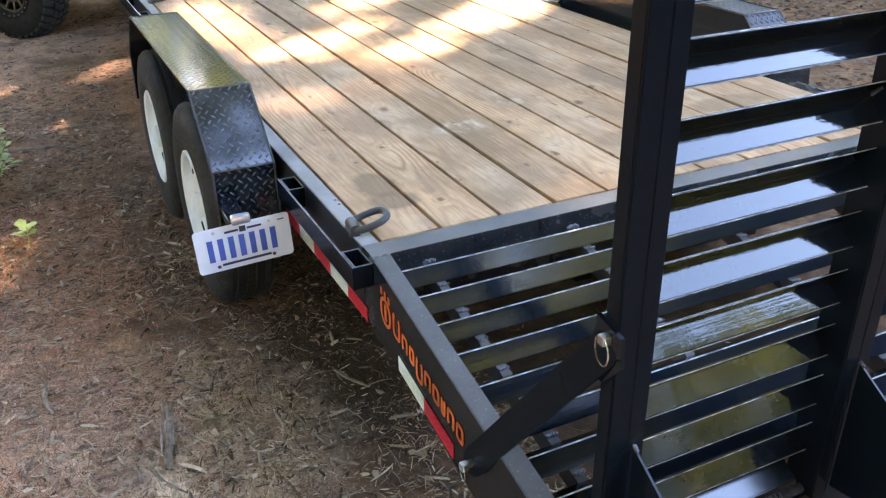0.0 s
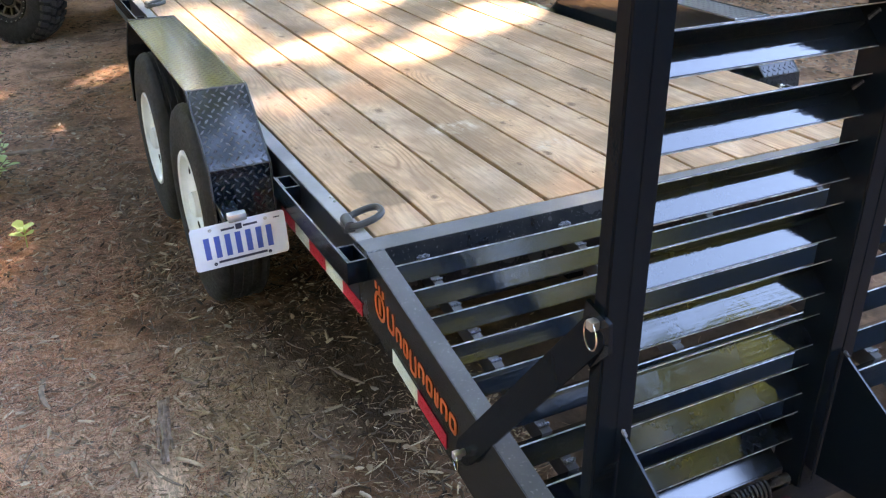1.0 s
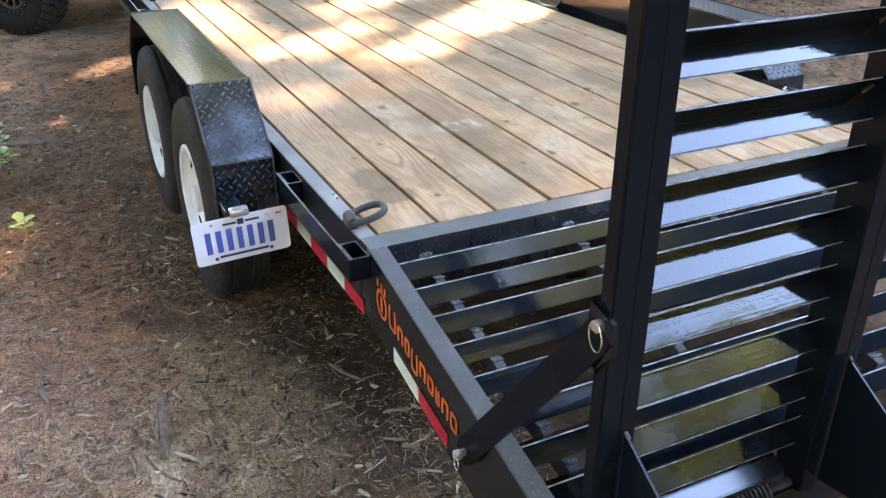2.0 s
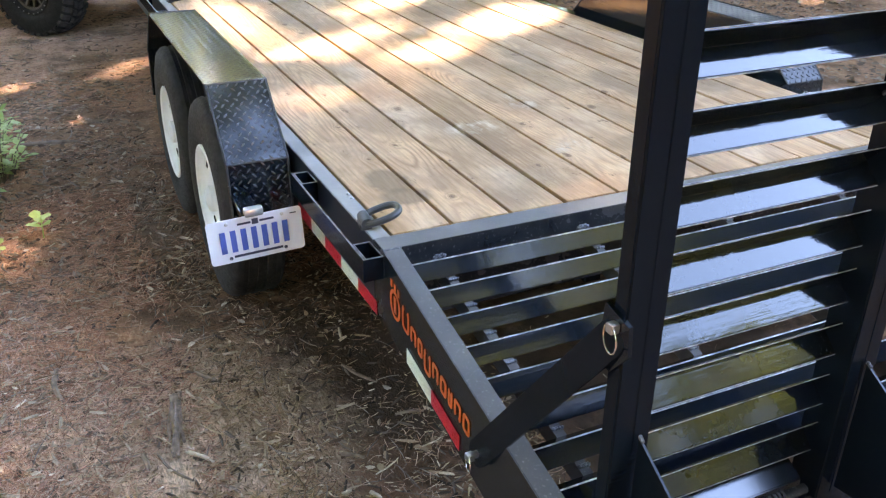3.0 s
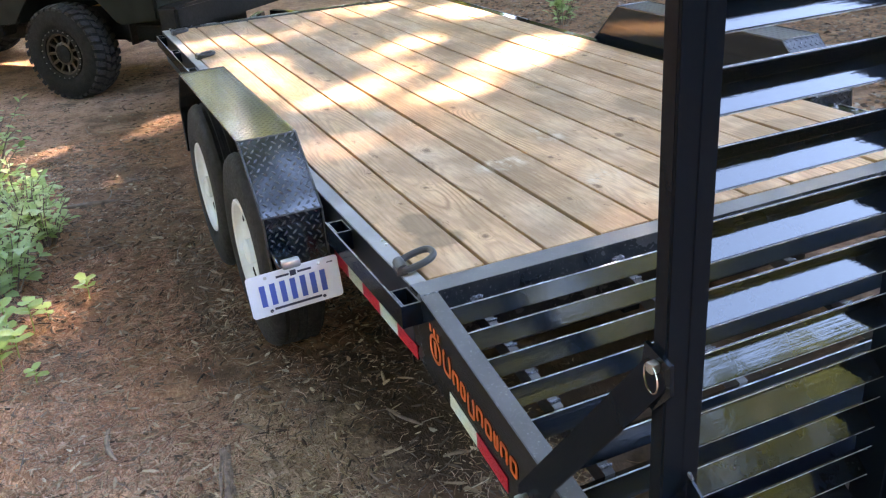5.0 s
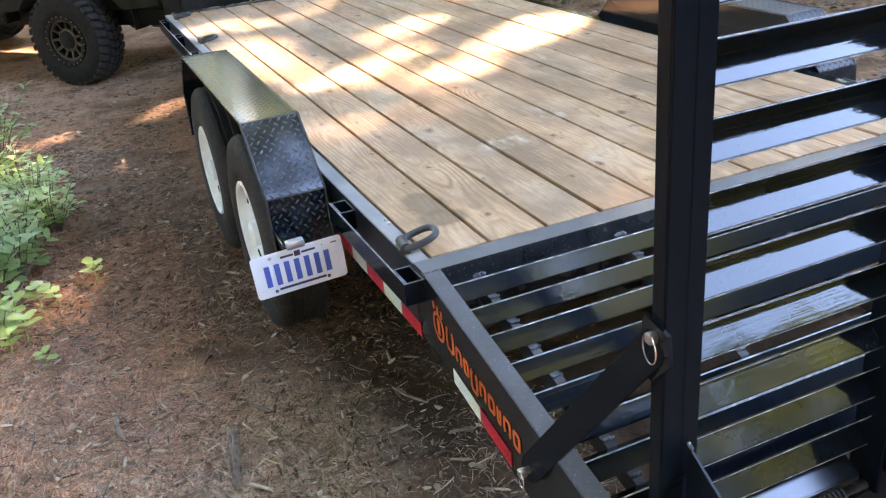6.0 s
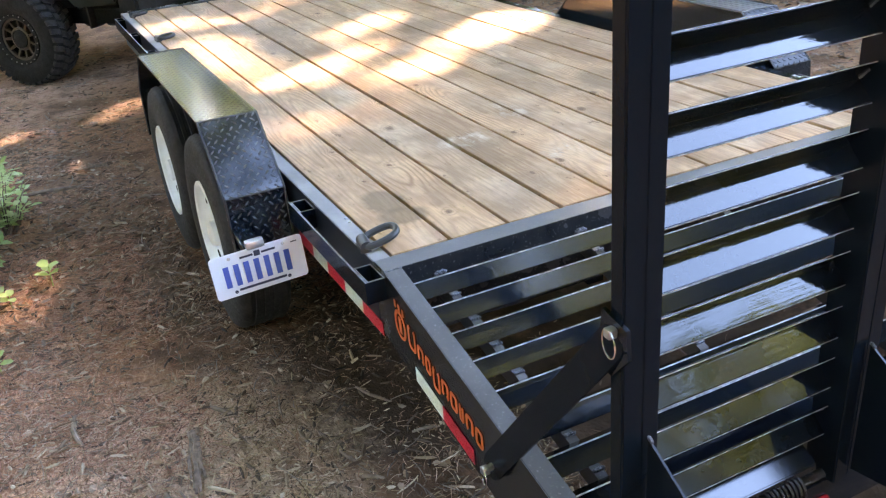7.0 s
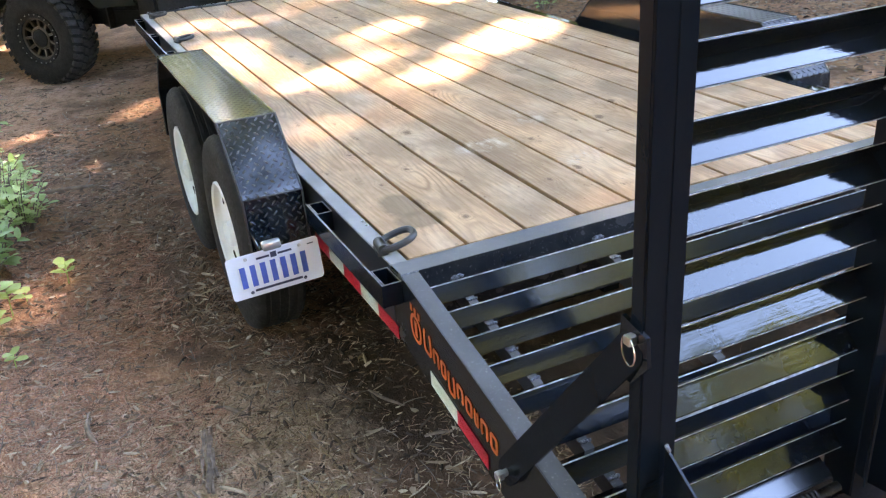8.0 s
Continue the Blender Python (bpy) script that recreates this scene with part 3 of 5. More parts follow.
def lozenges(bm, o, du, dv, nrm, lu, lv, h):
    """Raised bars of tread plate over a face o + u du + v dv; each row leans the other way."""
    rows, cols = int(lv / 0.0185), int(lu / 0.029)
    for j in range(rows):
        for i in range(cols + j % 2):
            u = (i + (0.0 if j % 2 else 0.5)) * lu / cols
            c = o + du * min(max(u, 0.008), lu - 0.008) + dv * ((j + 0.5) * lv / rows)
            a = (du + dv).normalized() if j % 2 else (du - dv).normalized()
            b = nrm.cross(a)
            L, w = 0.0118, 0.0036
            base = [c + a * L, c + a * L * 0.35 + b * w, c - a * L * 0.35 + b * w, c - a * L, c - a * L * 0.35 - b * w, c + a * L * 0.35 - b * w]
            top = [c + (p - c) * 0.5 + nrm * h for p in base]
            vb, vt = [bm.verts.new(p) for p in base], [bm.verts.new(p) for p in top]
            for k in range(6):
                bm.faces.new((vb[k], vb[(k + 1) % 6], vt[(k + 1) % 6], vt[k]))
            bm.faces.new(vt)


def fender(mirror):
    sx = (lambda x: XR - x) if mirror else (lambda x: x)
    t = 0.004
    bm = bmesh.new()
    outer = FEN
    inner = [(y + (0.004 if y < 1.5 else -0.004), z - (t if z > 0.8 else 0.001)) for y, z in FEN]
    prism(bm, outer + inner[::-1], FO, FI, lambda u, v, w: Vector((sx(w), u, v)))
    fen = part("fender", bm, TREAD_FAR if mirror else TREAD, trailer, "gloss black diamond tread plate fender", 20)
    bm = bmesh.new()
    prism(bm, [(0.70, 0.42)] + FEN[1:5] + [(2.48, 0.42)], FI - 0.004, FI, lambda u, v, w: Vector((sx(w), u, v - 0.001)))
    part("inner_panel", bm, STEEL, fen)
    # welded seams along the bends and edges
    bm = bmesh.new()
    for x in (FO, FI):
        tube(bm, [(sx(x), y, z) for y, z in FEN], 0.0045, 6)
    for y, z in FEN[1:5]:
        tube(bm, [(sx(FO), y, z), (sx(FI), y, z)], 0.004, 6)
    part("edge_bead", bm, BEAD, fen)
    flat, steep, upright = bmesh.new(), bmesh.new(), bmesh.new()
    for (y0, z0), (y1, z1) in zip(FEN, FEN[1:]):
        a, b = Vector((sx(FO), y0, z0)), Vector((sx(FO), y1, z1))
        dv = (b - a)
        lv = dv.length
        dv.normalize()
        du = Vector((-1 if mirror else 1, 0, 0))
        nrm = du.cross(dv)
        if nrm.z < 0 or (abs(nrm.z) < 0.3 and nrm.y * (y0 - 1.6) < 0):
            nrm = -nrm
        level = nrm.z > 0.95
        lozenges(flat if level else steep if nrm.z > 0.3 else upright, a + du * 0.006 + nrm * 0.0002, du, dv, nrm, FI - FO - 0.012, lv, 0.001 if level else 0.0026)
    # bar paint follows the facing: slopes brighter for glints, upright faces dimmer
    for bm, paint in ((flat, TREAD), (steep, TREAD_PROUD), (upright, TREAD_DIM)):
        tagged(part("tread_pattern", bm, TREAD_FAR if mirror else paint, fen, "", 0), kind="stuff")


def wheel(x_out, s, y, zc, R, rr, width, parent, rim_mat, tyre_mat, ribs):
    """A road wheel: ribbed tyre, dished rim with slots; outer side at x_out, s points outward."""
    hub = group_part("wheel", (x_out, y, zc), parent)
    at = lambda a, b, h: Vector((x_out - s * h, y + a, zc + b))
    w = width
    tread = []
    n = ribs * 2 + 1
    for i in range(n):
        h0 = 0.03 + (w - 0.06) * i / n
        h1 = 0.03 + (w - 0.06) * (i + 1) / n
        r = R if i % 2 == 0 else R - 0.006
        tread += [(r - (0.004 if i in (0, n - 1) else 0), h0 + 0.001), (r, h1 - 0.001)]
    prof = [(rr, 0.02), (rr + 0.02, 0.006), (rr + 0.05, 0.0), (R - 0.06, 0.002), (R - 0.02, 0.012), (R - 0.008, 0.024)] + tread + \
           [(R - 0.008, w - 0.024), (R - 0.02, w - 0.012), (R - 0.06, w - 0.002), (rr + 0.03, w), (rr, w - 0.02)]
    bm = bmesh.new()
    lathe(bm, prof, 64, at)
    part("tyre", bm, tyre_mat, hub, "black ribbed trailer tyre", 40)
    bm = bmesh.new()
    prof = [(rr + 0.004, 0.016), (rr + 0.006, 0.008), (rr, 0.004), (rr - 0.012, 0.01), (rr - 0.02, 0.03), (rr * 0.8, 0.042), (rr * 0.62, 0.045),
            (rr * 0.45, 0.05), (0.052, 0.052), (0.05, 0.012), (0.038, 0.004), (0.001, 0.002)]
    lathe(bm, prof, 48, at)
    part("rim", bm, rim_mat, hub, "white painted steel wheel rim", 40)
    for k in range(4):
        a = k * math.pi / 2 + 0.6
        bm = bmesh.new()
        ca, sa = math.cos(a), math.sin(a)
        r0 = rr * 0.8
        box(bm, -0.008, 0.008, -0.022, 0.022, -0.003, 0.002, 0.002,
            Matrix(((0, 0, -s, x_out - s * 0.041), (ca, -sa, 0, y + ca * r0), (sa, ca, 0, zc + sa * r0), (0, 0, 0, 1))))
        part("rim_slot", bm, RUBBER, hub)


fender(False)
fender(True)
for sy in (1.135, 1.985):
    wheel(-0.252, -1, sy, 0.378, 0.388, 0.206, 0.215, trailer, RIM_WHITE, RUBBER, 4)
    wheel(XR + 0.252, 1, sy, 0.378, 0.388, 0.206, 0.215, trailer, RIM_WHITE, RUBBER, 4)


def d_ring(x, y, turn, tilt=0.3):
    """A tube lug welded to the rail, and a long oval link lying inward."""
    m = pose(x, y, H, 0, 0, turn)
    lug = bmesh.new()
    circ = [(math.cos(2 * math.pi * i / 14), math.sin(2 * math.pi * i / 14)) for i in range(14)]
    prism(lug, [(0.017 * u, 0.017 + 0.017 * v) for u, v in circ], -0.031, 0.031, lambda u, v, w: m @ Vector((u, w, v)))
    box(lug, -0.018, 0.014, -0.028, 0.028, -0.002, 0.012, 0.002, m)
    ring = group_part("tie_down", (x, y, H), trailer, "black steel tie-down ring")
    part("bracket", lug, RING, ring, "dusty steel lug tube")
    bm = bmesh.new()
    pts = []
    for i in range(32):
        a = 2 * math.pi * i / 32
        c, s = math.cos(a), math.sin(a)
        px = 0.046 - 0.05 * (abs(c) ** 0.8) * (1 if c > 0 else -1)
        py = 0.04 * (abs(s) ** 0.75) * (1 if s > 0 else -1)
        pts.append(m @ Vector((px, py, 0.016 + tilt * px)))
    tube(bm, pts, 0.0104, 10, True)
    part("ring", bm, RING, ring)


d_ring(0.012, 0.088, -8)
d_ring(0.055, 3.56, 8, 0.1)
d_ring(0.055, 4.56, 8, 0.1)
d_ring(XR - 0.05, 0.095, 180)


for y in (0.283, 0.318):
    bm = bmesh.new()
    lathe(bm, [(0.001, 0.006), (0.004, 0.0055), (0.006, 0.002), (0.006, -0.001)], 10, lambda u, v, h: Vector((0.042 + u, y + v, H + h)))
    part("rail_bolt", bm, ZINC, trailer, "small zinc bolt head")


# reflective tape and the decal on the rail's outer side
def tape(y0, z0, y1, z1, mat, h=0.044):
    bm = bmesh.new()
    prism(bm, [(0, 0), (1, 0), (1, 1), (0, 1)], -0.0035, -0.0015, lambda u, v, w: Vector((w, y0 + (y1 - y0) * u, z0 + (z1 - z0) * u + h * v)))
    part("reflective_tape", bm, mat, trailer, "red reflective tape" if mat == TAPE_RED else "white reflective tape")


tape(0.73, 0.441, 0.58, 0.441, TAPE_RED)
tape(0.579, 0.441, 0.433, 0.441, TAPE_WHITE)
tape(0.432, 0.441, 0.276, 0.441, TAPE_RED)
tape(0.275, 0.441, 0.125, 0.441, TAPE_WHITE)
tape(0.124, 0.441, -0.028, 0.441, TAPE_RED)
tape(-0.243, 0.414, -0.397, 0.384, TAPE_WHITE)
tape(-0.398, 0.384, -0.557, 0.355, TAPE_RED)


def decal():
    """An orange crest and nine rounded shapes in place of the maker's word."""
    def at(u, v, w):        # u along the rail towards the rear, v up
        y = -0.128 - u
        return Vector((w, y, dove(y) - 0.105 + v))
    out = group_part("side_decal", tuple(at(0.3, 0, 0)), trailer, "orange maker's decal on black rail")

    def loop(cu, cv, ru, rv, wd, power, gap=None):
        """A rounded outline; power 1 is an ellipse, less is squarer."""
        n = 28
        bm = bmesh.new()
        pt = lambda a, s: (cu + (ru - s) * (abs(math.cos(a)) ** power) * (1 if math.cos(a) > 0 else -1),
                           cv + (rv - s) * (abs(math.sin(a)) ** power) * (1 if math.sin(a) > 0 else -1))
        for i in range(n):
            if gap and gap[0] <= i < gap[1]:
                continue
            a0, a1 = 2 * math.pi * i / n, 2 * math.pi * (i + 1) / n
            prism(bm, [pt(a0, 0), pt(a1, 0), pt(a1, wd), pt(a0, wd)], -0.0032, -0.0012, at)
        part("decal_mark", bm, ORANGE, out)

    def slab(u0, u1, v0, v1):
        bm = bmesh.new()
        prism(bm, [(u0, v0), (u1, v0), (u1, v1), (u0, v1)], -0.0032, -0.0012, at)
        part("decal_mark", bm, ORANGE, out)

    loop(0.036, 0.0, 0.034, 0.042, 0.009, 0.9)
    slab(0.029, 0.043, -0.024, 0.024)
    for u in (0.012, 0.036, 0.06):
        slab(u - 0.005, u + 0.005, 0.042, 0.062)
    u = 0.084
    for k, wd in enumerate((0.052, 0.042, 0.036, 0.046, 0.042, 0.042, 0.029, 0.043, 0.042)):
        hi = 0.044 if k == 0 else 0.022
        lo = -0.046 if k == 3 else -0.028
        loop(u + wd / 2 - 0.003, (hi + lo) / 2, wd / 2 - 0.003, (hi - lo) / 2, 0.009, 0.5, ((5, 9), (19, 23), None)[k % 3])
        u += wd + 0.0035


decal()


def licence_plate():
    m = pose(-0.2095, 0.498, 0.497) @ Matrix.Rotation(-0.0345, 4, "Z") @ Matrix.Rotation(-0.0568, 4, "Y") @ Matrix.Rotation(0.014, 4, "X")
    w, h = 0.1524, 0.0762
    bm = bmesh.new()
    pts = []
    for cx, cz, a0 in ((w - 0.012, h - 0.012, 0), (-w + 0.012, h - 0.012, 90), (-w + 0.012, -h + 0.012, 180), (w - 0.012, -h + 0.012, 270)):
        for k in range(5):
            a = radians(a0 + 22.5 * k)
            pts.append((cx + 0.012 * math.cos(a), cz + 0.012 * math.sin(a)))
    prism(bm, pts, -0.001, 0.001, lambda u, v, q: m @ Vector((u, q, v)))
    plate = part("number_plate", bm, PLATE_WHITE, trailer, "white plate with blue bars in a row")
    def bar(u0, u1, v0, v1, mat, name="plate_mark"):
        b = bmesh.new()
        box(b, u0, u1, -0.0024, -0.0012, v0, v1, 0.0, m)
        part(name, b, mat, plate)
    for k in range(7):
        u = -0.118 + k * 0.0335
        bar(u + 0.003, u + 0.021, -0.04, 0.036, PLATE_BLUE)
    for u0, u1, v0, v1 in ((-0.055, -0.012, 0.05, 0.057), (-0.008, 0.012, 0.045, 0.064), (0.016, 0.062, 0.05, 0.057), (-0.078, 0.08, -0.06, -0.052), (0.115, 0.135, 0.055, 0.0585)):
        bar(u0, u1, v0, v1, PLATE_DARK)
    for u, v in ((-0.089, 0.0603), (0.089, 0.0603), (-0.089, -0.0603), (0.089, -0.0603)):
        b = bmesh.new()
        lathe(b, [(0.001, -0.005), (0.004, -0.0045), (0.006, -0.002), (0.006, -0.001)], 10, lambda p, q, hh: m @ Vector((u + p, hh, v + q)))
        part("plate_bolt", b, ZINC if v > 0 else PLATE_DARK, plate)
    b = bmesh.new()
    box(b, -0.09, 0.09, 0.0015, 0.006, -0.066, 0.066, 0.0, m)
    box(b, -0.03, 0.03, 0.0065, 0.22, 0.0, 0.06, 0.003, m)
    part("plate_bracket", b, STEEL, trailer)
    b = bmesh.new()
    box(b, -0.03, 0.032, -0.022, 0.012, 0.077, 0.105, 0.009, m)
    part("plate_lamp", b, LAMP_CLEAR, trailer, "small chrome plate lamp")


licence_plate()

# ---- the standing ramp ----
RY = -1.02
RX0, RX1, RX2, RX3 = 0.0716, 0.151, 0.665, 0.74


def ramp():
    r = group_part("ramp", (0.42, -0.97, 0.36), trailer, "upright black steel loading ramp with angle-iron rungs")
    # channel uprights, each with a lapped flat bar on its rear face
    for x0, x1, yf, s0 in ((RX0, RX1, -0.982, 0.116), (RX2, RX3, -0.935, 0.705)):
        bm = bmesh.new()
        prism(bm, [(x0, yf), (x0, RY), (x1, RY), (x1, yf)], 0.33, 1.86, lambda u, v, w: Vector((u, v, w)))
        bmesh.ops.bevel(bm, geom=[e for e in bm.edges if e.calc_length() > 0.5], offset=0.004, segments=3, affect="EDGES")
        part("upright", bm, STEEL_FLAT, r)
        bm = bmesh.new()
        prism(bm, [(s0, RY + 0.001), (s0, RY - 0.0012), (x1 + 0.001, RY - 0.0012), (x1 + 0.001, RY + 0.001)], 0.34, 1.85, lambda u, v, w: Vector((u, v, w)))
        bmesh.ops.bevel(bm, geom=[e for e in bm.edges if e.calc_length() > 0.5], offset=0.0015, segments=2, affect="EDGES")
        part("lap_bar", bm, STEEL_FLAT, r)
    for k in range(-3, 8):
        z = 1.4264 - 0.1287 * k - 0.0405
        bm = bmesh.new()
        y = -0.976 + 0.0405
        prism(bm, angle_profile(0.0573, 0.0045), RX1 + 0.0005, RX2 - 0.0005, lambda u, v, w: Vector((w, y + v, z + u)))
        bmesh.ops.bevel(bm, geom=[e for e in bm.edges if e.calc_length() > 0.3], offset=0.0021, segments=3, affect="EDGES")
        rung = part("rung", bm, STEEL, r)
        # bright strips for sky glint on both lips, weld runs at the ends
        bm = bmesh.new()
        for sgn in (-1, 1):
            box(bm, RX1 + 0.002, RX2 - 0.002, y - 0.0441, y - 0.0432, z + sgn * 0.0388 - 0.0009, z + sgn * 0.0388 + 0.0009)
        part("worn_lip", bm, EDGE, rung)
        bm = bmesh.new()
        for x in (RX1 + 0.002, RX2 - 0.002):
            sgn = random.choice((-1, 1))
            q0 = random.uniform(0.15, 0.5)
            for j in range(6):
                q = q0 + 0.085 * j
                blob(bm, (x, y - 0.04 * q - 0.004, z + sgn * 0.04 * q - 0.004), 0.0032, (0.6, 1, 1.2))
        tagged(part("weld_bead", bm, WELD, r), kind="stuff")
    bm = bmesh.new()
    prism(bm, [(-1.005, 0.378), (-1.005, 0.398), (-0.96, 0.424), (-0.955, 0.424), (-0.955, 0.378)], RX1 + 0.0005, 0.62, lambda u, v, w: Vector((w, u, v)))
    bmesh.ops.bevel(bm, geom=[e for e in bm.edges if e.calc_length() > 0.3], offset=0.0025, segments=2, affect="EDGES")
    part("foot_rail", bm, STEEL_TRODDEN, r)
    for x in (0.126, 0.707):
        bm = bmesh.new()
        prism(bm, [(RY - 0.006, 0.695), (RY - 0.24, 0.55), (RY - 0.24, 0.4), (RY - 0.006, 0.36)], x, x + 0.005, lambda u, v, w: Vector((w, u, v)))
        part("gusset", bm, STEEL_FLAT, r)
        bm = bmesh.new()
        for j in range(3):
            blob(bm, (x + 0.003, RY - 0.006 - 0.004 * j, 0.697 - 0.002 * j), 0.0045)
        tagged(part("weld_bead", bm, WELD, r), kind="stuff")
    bm = bmesh.new()
    pts = [(RX0 - 0.009, -0.972, 0.972), (RX0 - 0.009, -1.04, 0.958), (RX0 - 0.009, -1.045, 0.9), (RX0 - 0.009, -1.0, 0.845), (RX0 - 0.009, -0.955, 0.85)]
    a = [bm.verts.new(p) for p in pts]
    b = [bm.verts.new((p[0] + 0.0085, p[1], p[2])) for p in pts]
    bm.faces.new(a)
    bm.faces.new(b[::-1])
    for i in range(5):
        bm.faces.new((a[i], b[i], b[(i + 1) % 5], a[(i + 1) % 5]))
    part("lug_plate", bm, STEEL, r)
    # hinge shaft with the lift spring
    bm = bmesh.new()
    tube(bm, [(0.1, -0.985, 0.335), (0.78, -0.985, 0.335)], 0.014, 12)
    part("hinge_shaft", bm, STEEL_DUSTY, r)
    bm = bmesh.new()
    tube(bm, [(0.47 + 0.012 * i / 14, -0.99 + 0.034 * math.cos(2 * math.pi * i / 14), 0.345 + 0.034 * math.sin(2 * math.pi * i / 14)) for i in range(14 * 9)], 0.0048, 6)
    part("lift_spring", bm, SPRING, r, "coiled black lift spring")
    # the ramp leans a little
    for ob in list(r.children) + [c for q in r.children for c in q.children]:
        for v in ob.data.vertices:
            k = v.co.z - 0.75
            v.co.x -= 0.018 * k
            v.co.y -= 0.011 * k


def brace():
    u, lo = Vector((0.06, -1.0, 0.915)), Vector((-0.012, -0.672, 0.44))
    d = (u - lo).normalized()
    n = Vector((0, d.z, -d.y)).normalized()
    n = (n - d * n.dot(d)).normalized()
    o = d.cross(n)
    br = group_part("ramp_brace", tuple(lo), trailer, "black flat-bar ramp brace with ring pins")
    L = (u - lo).length
    prof = []
    for k in range(9):
        a = math.pi / 2 + math.pi * k / 8
        prof.append((0.033 * math.cos(a), 0.033 * math.sin(a)))
    for k in range(9):
        a = -math.pi / 2 + math.pi * k / 8
        prof.append((L + 0.033 * math.cos(a), 0.033 * math.sin(a)))
    bm = bmesh.new()
    prism(bm, prof, -0.004, 0.004, lambda p, q, w: lo + d * p + n * q + o * w)
    part("bar", bm, STEEL_FLAT, br)
    for c, rr, nm in ((u + Vector((0.013, -0.008, 0.029)), 0.027, 1), (lo, 0.021, 0)):
        side = Vector((-1, -0.15, 0)).normalized()
        bm = bmesh.new()
        tube(bm, [c + side * -0.005, c + side * 0.022], 0.0085, 10)
        box(bm, -0.009, 0.009, -0.009, 0.009, -0.009, 0.009, 0.003, Matrix.Translation(c + side * 0.024))
        pin = part("lock_pin", bm, ZINC, br, "zinc lock pin with wire ring")
        bm = bmesh.new()
        cc = c + side * 0.028 - Vector((0, 0, rr * 0.75))
        ax = Vector((0.2, 0.98, 0)).normalized()
        tube(bm, [cc + ax * (rr * 0.95 * math.cos(2 * math.pi * i / 28)) + Vector((0, 0, rr * math.sin(2 * math.pi * i / 28))) for i in range(28)], 0.0017, 6, True)
        part("wire_ring", bm, CHROME, pin)


ramp()
brace()


